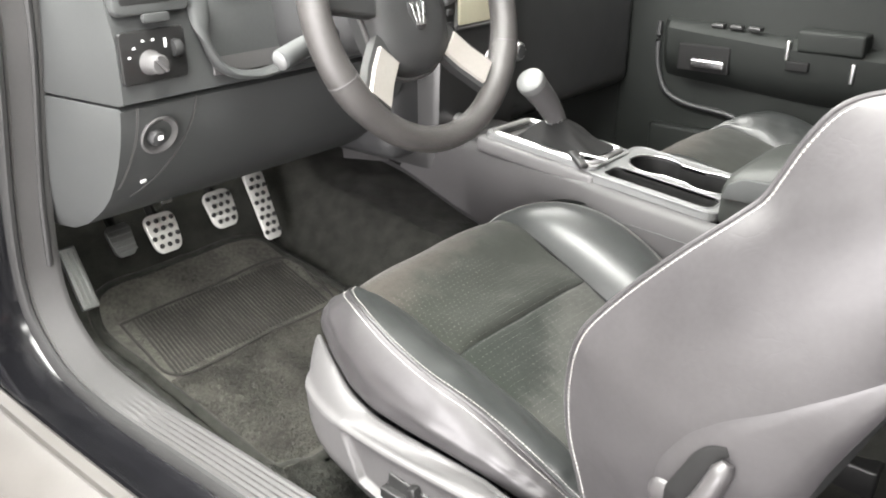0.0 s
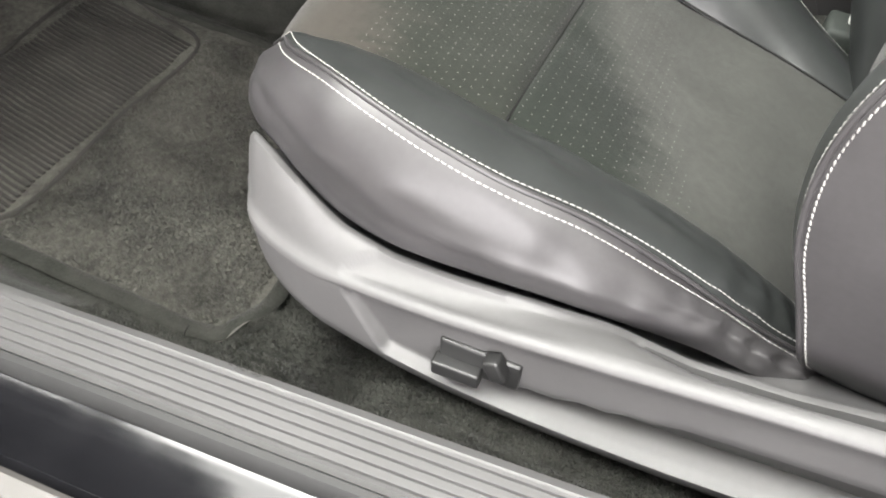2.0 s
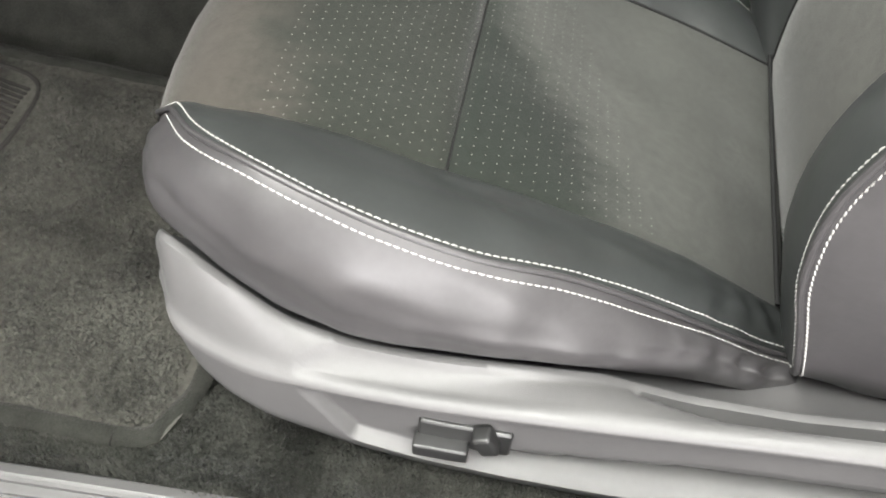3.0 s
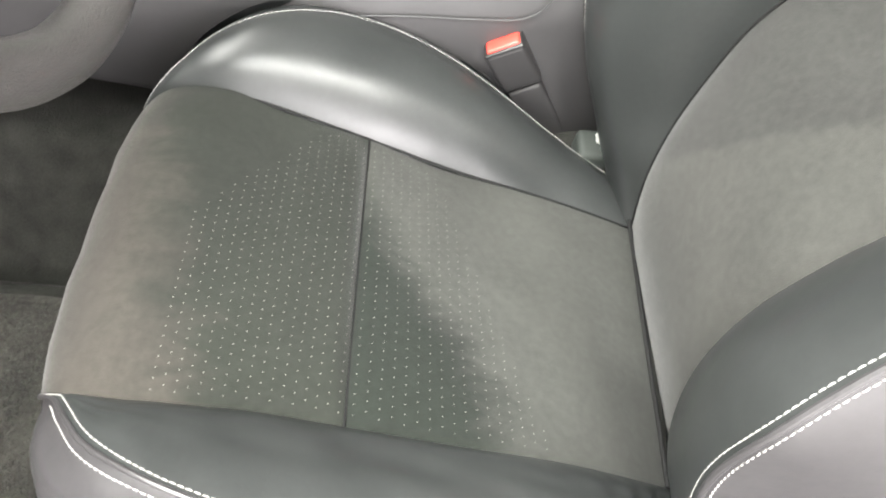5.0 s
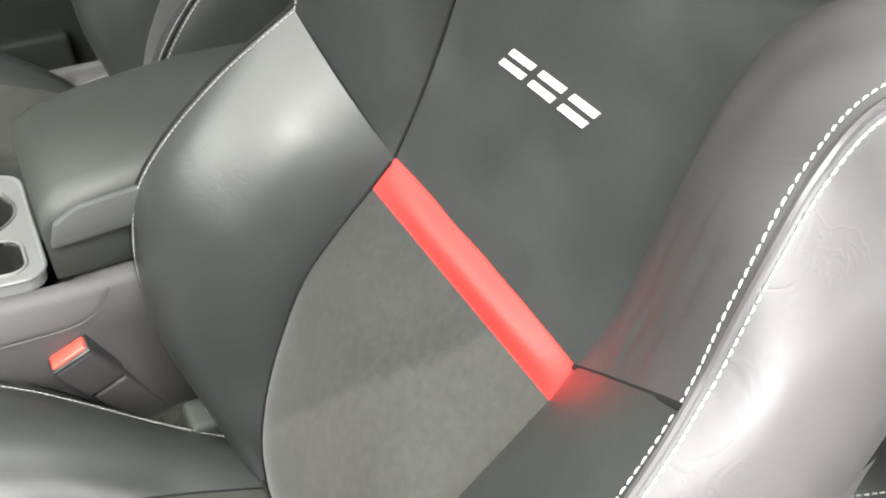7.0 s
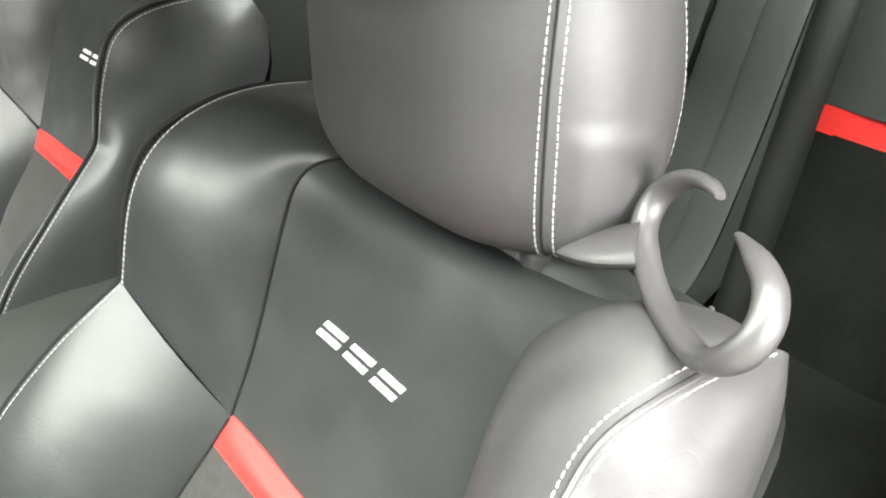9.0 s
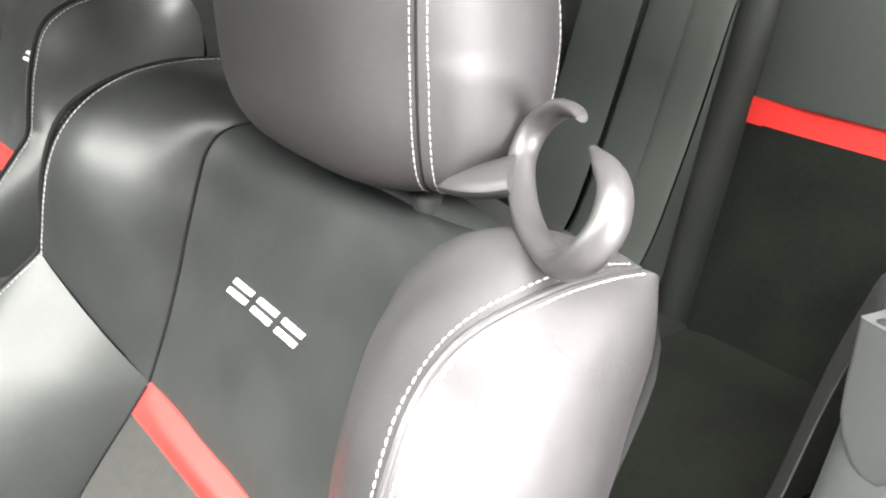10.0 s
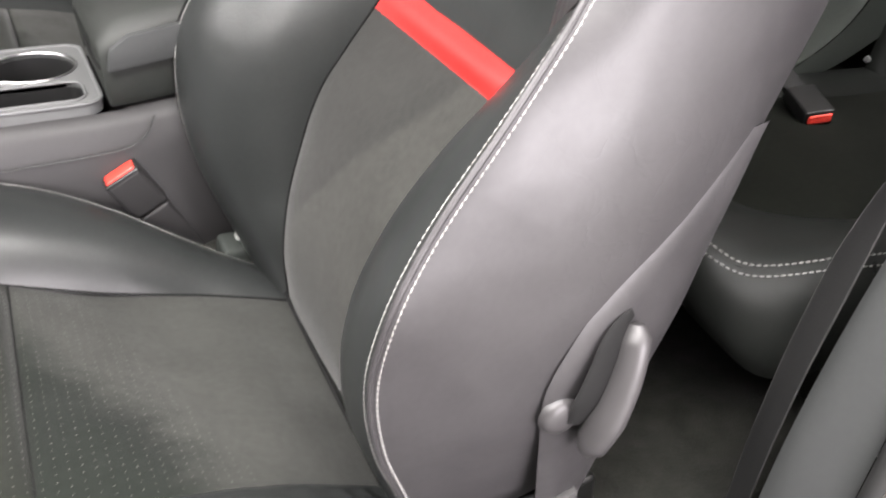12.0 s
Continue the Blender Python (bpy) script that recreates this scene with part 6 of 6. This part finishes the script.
rseat2 = copy_thing(rear_seat, Matrix.Translation((0.82, -0.8, 0.32)))
tagged(rseat2, "black rear seat on the far side with a red band")
rbk = thing("belt_buckle", "black rear belt buckle with a red button", "seat belt", at=(-0.003, -0.682, 0.521))
by = Vector((0.90, -0.30, 0.16)).normalized()
bx = Vector((-0.5, -0.85, 0.0))
bx = (bx - by * bx.dot(by)).normalized()
BK = Matrix((bx, by, bx.cross(by))).transposed().to_4x4()
part("casing", moved(box(-0.020, 0.020, 0.0, 0.062, -0.011, 0.011, 0.004), BK), PLASTIC_BLACK, rbk)
part("button", moved(box(-0.016, 0.016, -0.003, 0.004, -0.0065, 0.0065, 0.003), BK), RED_PLASTIC, rbk, "red release button")
part("strap", moved(box(-0.015, 0.015, 0.060, 0.15, -0.005, 0.004, 0.002), BK), WEBBING, rbk)
for place, lab in (((0.148, -0.962, 0.486), "small pale metal stud beside the rear backrest"), ((-0.131, -0.971, 0.458), "round pale metal stud at the foot of the rear backrest")):
    stud = thing("trim_stud", lab, "stud", "rear seat studs", at=place)
    part("stud_head", moved(lathe([(0, 0.005), (0.0045, 0.0042), (0.006, 0.0)], 16), pose(0, 0, 0, -75, 0, 0)), SILVER_GREY, stud)

# ---------------------------------------------------------------- pillar trim, belt and tongue beside the rear seat
edge = [(-0.369, -0.401, 0.957), (-0.3685, -0.398, 0.93), (-0.368, -0.392, 0.89), (-0.365, -0.372, 0.80), (-0.360, -0.336, 0.70), (-0.360, -0.295, 0.60), (-0.360, -0.265, 0.50), (-0.360, -0.245, 0.40)]
outer = [(-0.4335, -0.386, 0.957), (-0.433, -0.383, 0.93), (-0.432, -0.378, 0.89), (-0.430, -0.360, 0.80), (-0.425, -0.335, 0.70), (-0.42, -0.305, 0.60), (-0.42, -0.285, 0.50), (-0.42, -0.272, 0.40)]
tp = Panel(edge, outer, 0.008, (-0.4, 1, 0), 50, 10, 4)
tagged(part("pillar_trim", tp.bm(), DASH_MAT), "grey plastic door pillar trim", "", "", "structure")
cu, cv = Vector((-0.977, 0.214, 0)), Vector((-0.01, -0.13, 0.991))
cw = cv.cross(cu) if cv.cross(cu).y > 0 else cu.cross(cv)
CM = Matrix((cu, cw, cv)).transposed().to_4x4()
CM.translation = (-0.369, -0.401, 0.957)
u_out = [(0.003, 0.002), (0.003, -0.040), (0.004, -0.062), (0.009, -0.078), (0.018, -0.091), (0.028, -0.097), (0.037, -0.094), (0.045, -0.082), (0.051, -0.060), (0.057, -0.030), (0.061, 0.002)]
mid_u, mid_v = 0.032, -0.04
rings = []
for inset, drop in ((0.0, None), (0.0, 0.0022), (0.0012, 0.0006), (0.0034, 0.0)):
    ring = []
    for u, v in u_out:
        k = 1 - inset / 0.03
        high = 0.010 + 0.012 * (v + 0.097) / 0.1
        ring.append((mid_u + (u - mid_u) * k, -0.004 if drop is None else high - drop, mid_v + (v - mid_v) * (k if v < 0 else 1.0)))
    rings.append(ring)
cover = tagged(part("pillar_cover", moved(loft(rings), CM), DASH_MAT), "grey plastic belt outlet cover on the door pillar", "", "", "structure")
tagged(part("belt_slot", moved(box(0.010, 0.052, 0.003, 0.018, -0.001, 0.0035, 0.002), CM), PLASTIC_BLACK), "dark belt slot in the pillar cover", "", "", "structure")
tagged(part("belt_turn", moved(box(0.022, 0.052, -0.008, 0.008, 0.003, 0.040, 0.0075, 4), CM), PLASTIC), "rounded grey belt turning piece above the slot", "", "", "structure")
back_edge = [(x + 0.005, y - 0.20, z) for x, y, z in edge]
tagged(part("quarter_trim", Panel(edge, back_edge, 0.004, (1, 0, 0), 50, 8, 4).bm(), PLASTIC_DARK), "dark plastic quarter trim", "", "", "structure")
tagged(part("pillar_trim_seam", tube([tp.at(0.46 + 0.20 * q ** 1.5, q)[0] + 0.0008 * tp.at(0.46 + 0.2 * q ** 1.5, q)[1] for q in np.linspace(0.02, 0.98, 24)], 0.0016, 6), PLASTIC_DARK), "joint in the pillar trim", "", "", "structure")
rim_ = [(x - 0.012, y + 0.004, z) for x, y, z in outer]
tagged(part("pillar_seal", tube(spline(rim_, 60), 0.009, 10), RUBBER), "black rubber pillar seal", "", "", "structure")
wide = [(x - 0.06, y - 0.03, z) for x, y, z in rim_]
tagged(part("pillar_paint", Panel([(x - 0.004, y + 0.003, z) for x, y, z in rim_], wide, 0.006, (-0.3, 1, 0), 40, 8, 4).bm(), PAINT_LIGHT), "silver painted door pillar", "", "", "structure")
tagged(part("quarter_panel", Panel([(0.02 + x, y - 0.2, z) for x, y, z in edge], [(0.05 + x, y - 0.85, z) for x, y, z in edge], 0.01, (1, 0, 0), 20, 10, 4).bm(), PLASTIC_DARK), "dark quarter panel beside the rear seat", "", "", "structure")
belt = thing("seat_belt", "dark grey seat belt with a pale tongue", "seat belt", at=(-0.34, -0.34, 0.7))
bp = spline([(-0.395, -0.388, 0.966), (-0.382, -0.394, 0.964), (-0.371, -0.402, 0.954), (-0.362, -0.407, 0.925), (-0.353, -0.406, 0.885), (-0.345, -0.385, 0.80), (-0.343, -0.338, 0.70), (-0.348, -0.302, 0.62), (-0.350, -0.274, 0.54), (-0.350, -0.254, 0.44), (-0.350, -0.242, 0.34)], 60) - np.array((-0.34, -0.34, 0.7))
rings = []
for p, f in zip(bp, np.linspace(0, 1, len(bp))):
    f = ease((f - 0.3) / 0.3)
    wx, wy = 0.019 + 0.020 * f, -0.042 + 0.014 * f
    rings.append([tuple(p + np.array(q)) for q in ((0.0, -0.004, 0), (wx, wy - 0.004, 0), (wx + 0.0012, wy - 0.0035, 0), (0.0012, -0.0035, 0))])
part("selvedge", tube([r[1] for r in rings], 0.0013, 6), PLASTIC, belt, "pale edge of the belt webbing")
part("webbing", loft(rings), WEBBING, belt, "dark woven belt webbing")
TG = Matrix.Translation((-0.003, 0.006, 0.0045))
part("tongue_body", moved(tube(spline([(0.002, -0.005, 0.030), (0.000, -0.013, 0.038), (-0.005, -0.022, 0.046), (-0.009, -0.029, 0.052)], 16), np.interp(np.linspace(0, 1, 16), [0, 0.15, 0.5, 0.85, 1], [0.0035, 0.0065, 0.0078, 0.006, 0.003]), 12, flat=(1.1, 0.7)), TG), PLASTIC, belt, "pale grey tongue grip")
part("tongue_tab", moved(tube(spline([(-0.008, -0.027, 0.050), (-0.011, -0.033, 0.056), (-0.014, -0.041, 0.063)], 8), [0.004, 0.004, 0.0038, 0.0036, 0.0034, 0.003, 0.0026, 0.002], 8, flat=(1.0, 0.5)), TG), GUIDE, belt)
part("tongue_plate", moved(tube([(0.000, -0.007, 0.030), (0.0045, 0.0105, 0.0095), (0.003, 0.0115, 0.0075), (0.0005, 0.0108, 0.0085), (-0.004, -0.008, 0.029)], 0.0009, 6), TG), STEEL, belt, "bright steel belt tongue")
part("tongue_guard", moved(tube([(-0.005, -0.012, 0.032), (-0.011, -0.004, 0.018), (-0.0095, -0.003, 0.0172), (-0.005, -0.008, 0.028)], 0.0009, 6), TG), GUIDE, belt)

# ---------------------------------------------------------------- garage lamps
def added_ceiling_light(x, y, turn, watts):
    ob = thing("added_ceiling_light", "long white ceiling light, unseen, added to light the seats", "ceiling light", "garage lights", at=(x, y, 2.745))
    ob.rotation_euler = (0, 0, radians(turn))
    part("housing", box(-0.45, 0.45, -1.5, 1.5, 0.0, 0.05, 0.01), WHITE, ob)
    area_lamp("tube_light", x, y, 2.735, 0.8, 2.9, watts, (1.0, 1.0, 0.95), 0, 0, turn)


# unseen fixtures, added and placed to brighten the seats and raise leather highlights
for lx, ly, lt, lw in ((-1.2, 0.5, 0, 420), (0.3, 1.25, 90, 160), (0.3, 2.9, 90, 330), (-1.9, -2.4, 90, 240)):
    added_ceiling_light(lx, ly, lt, lw)
# daylight in the open garage doorway
area_lamp("doorway_daylight", -5.0, -1.0, 1.15, 2.2, 2.8, 760, (1.0, 0.962, 0.968), 0, -90, 0)
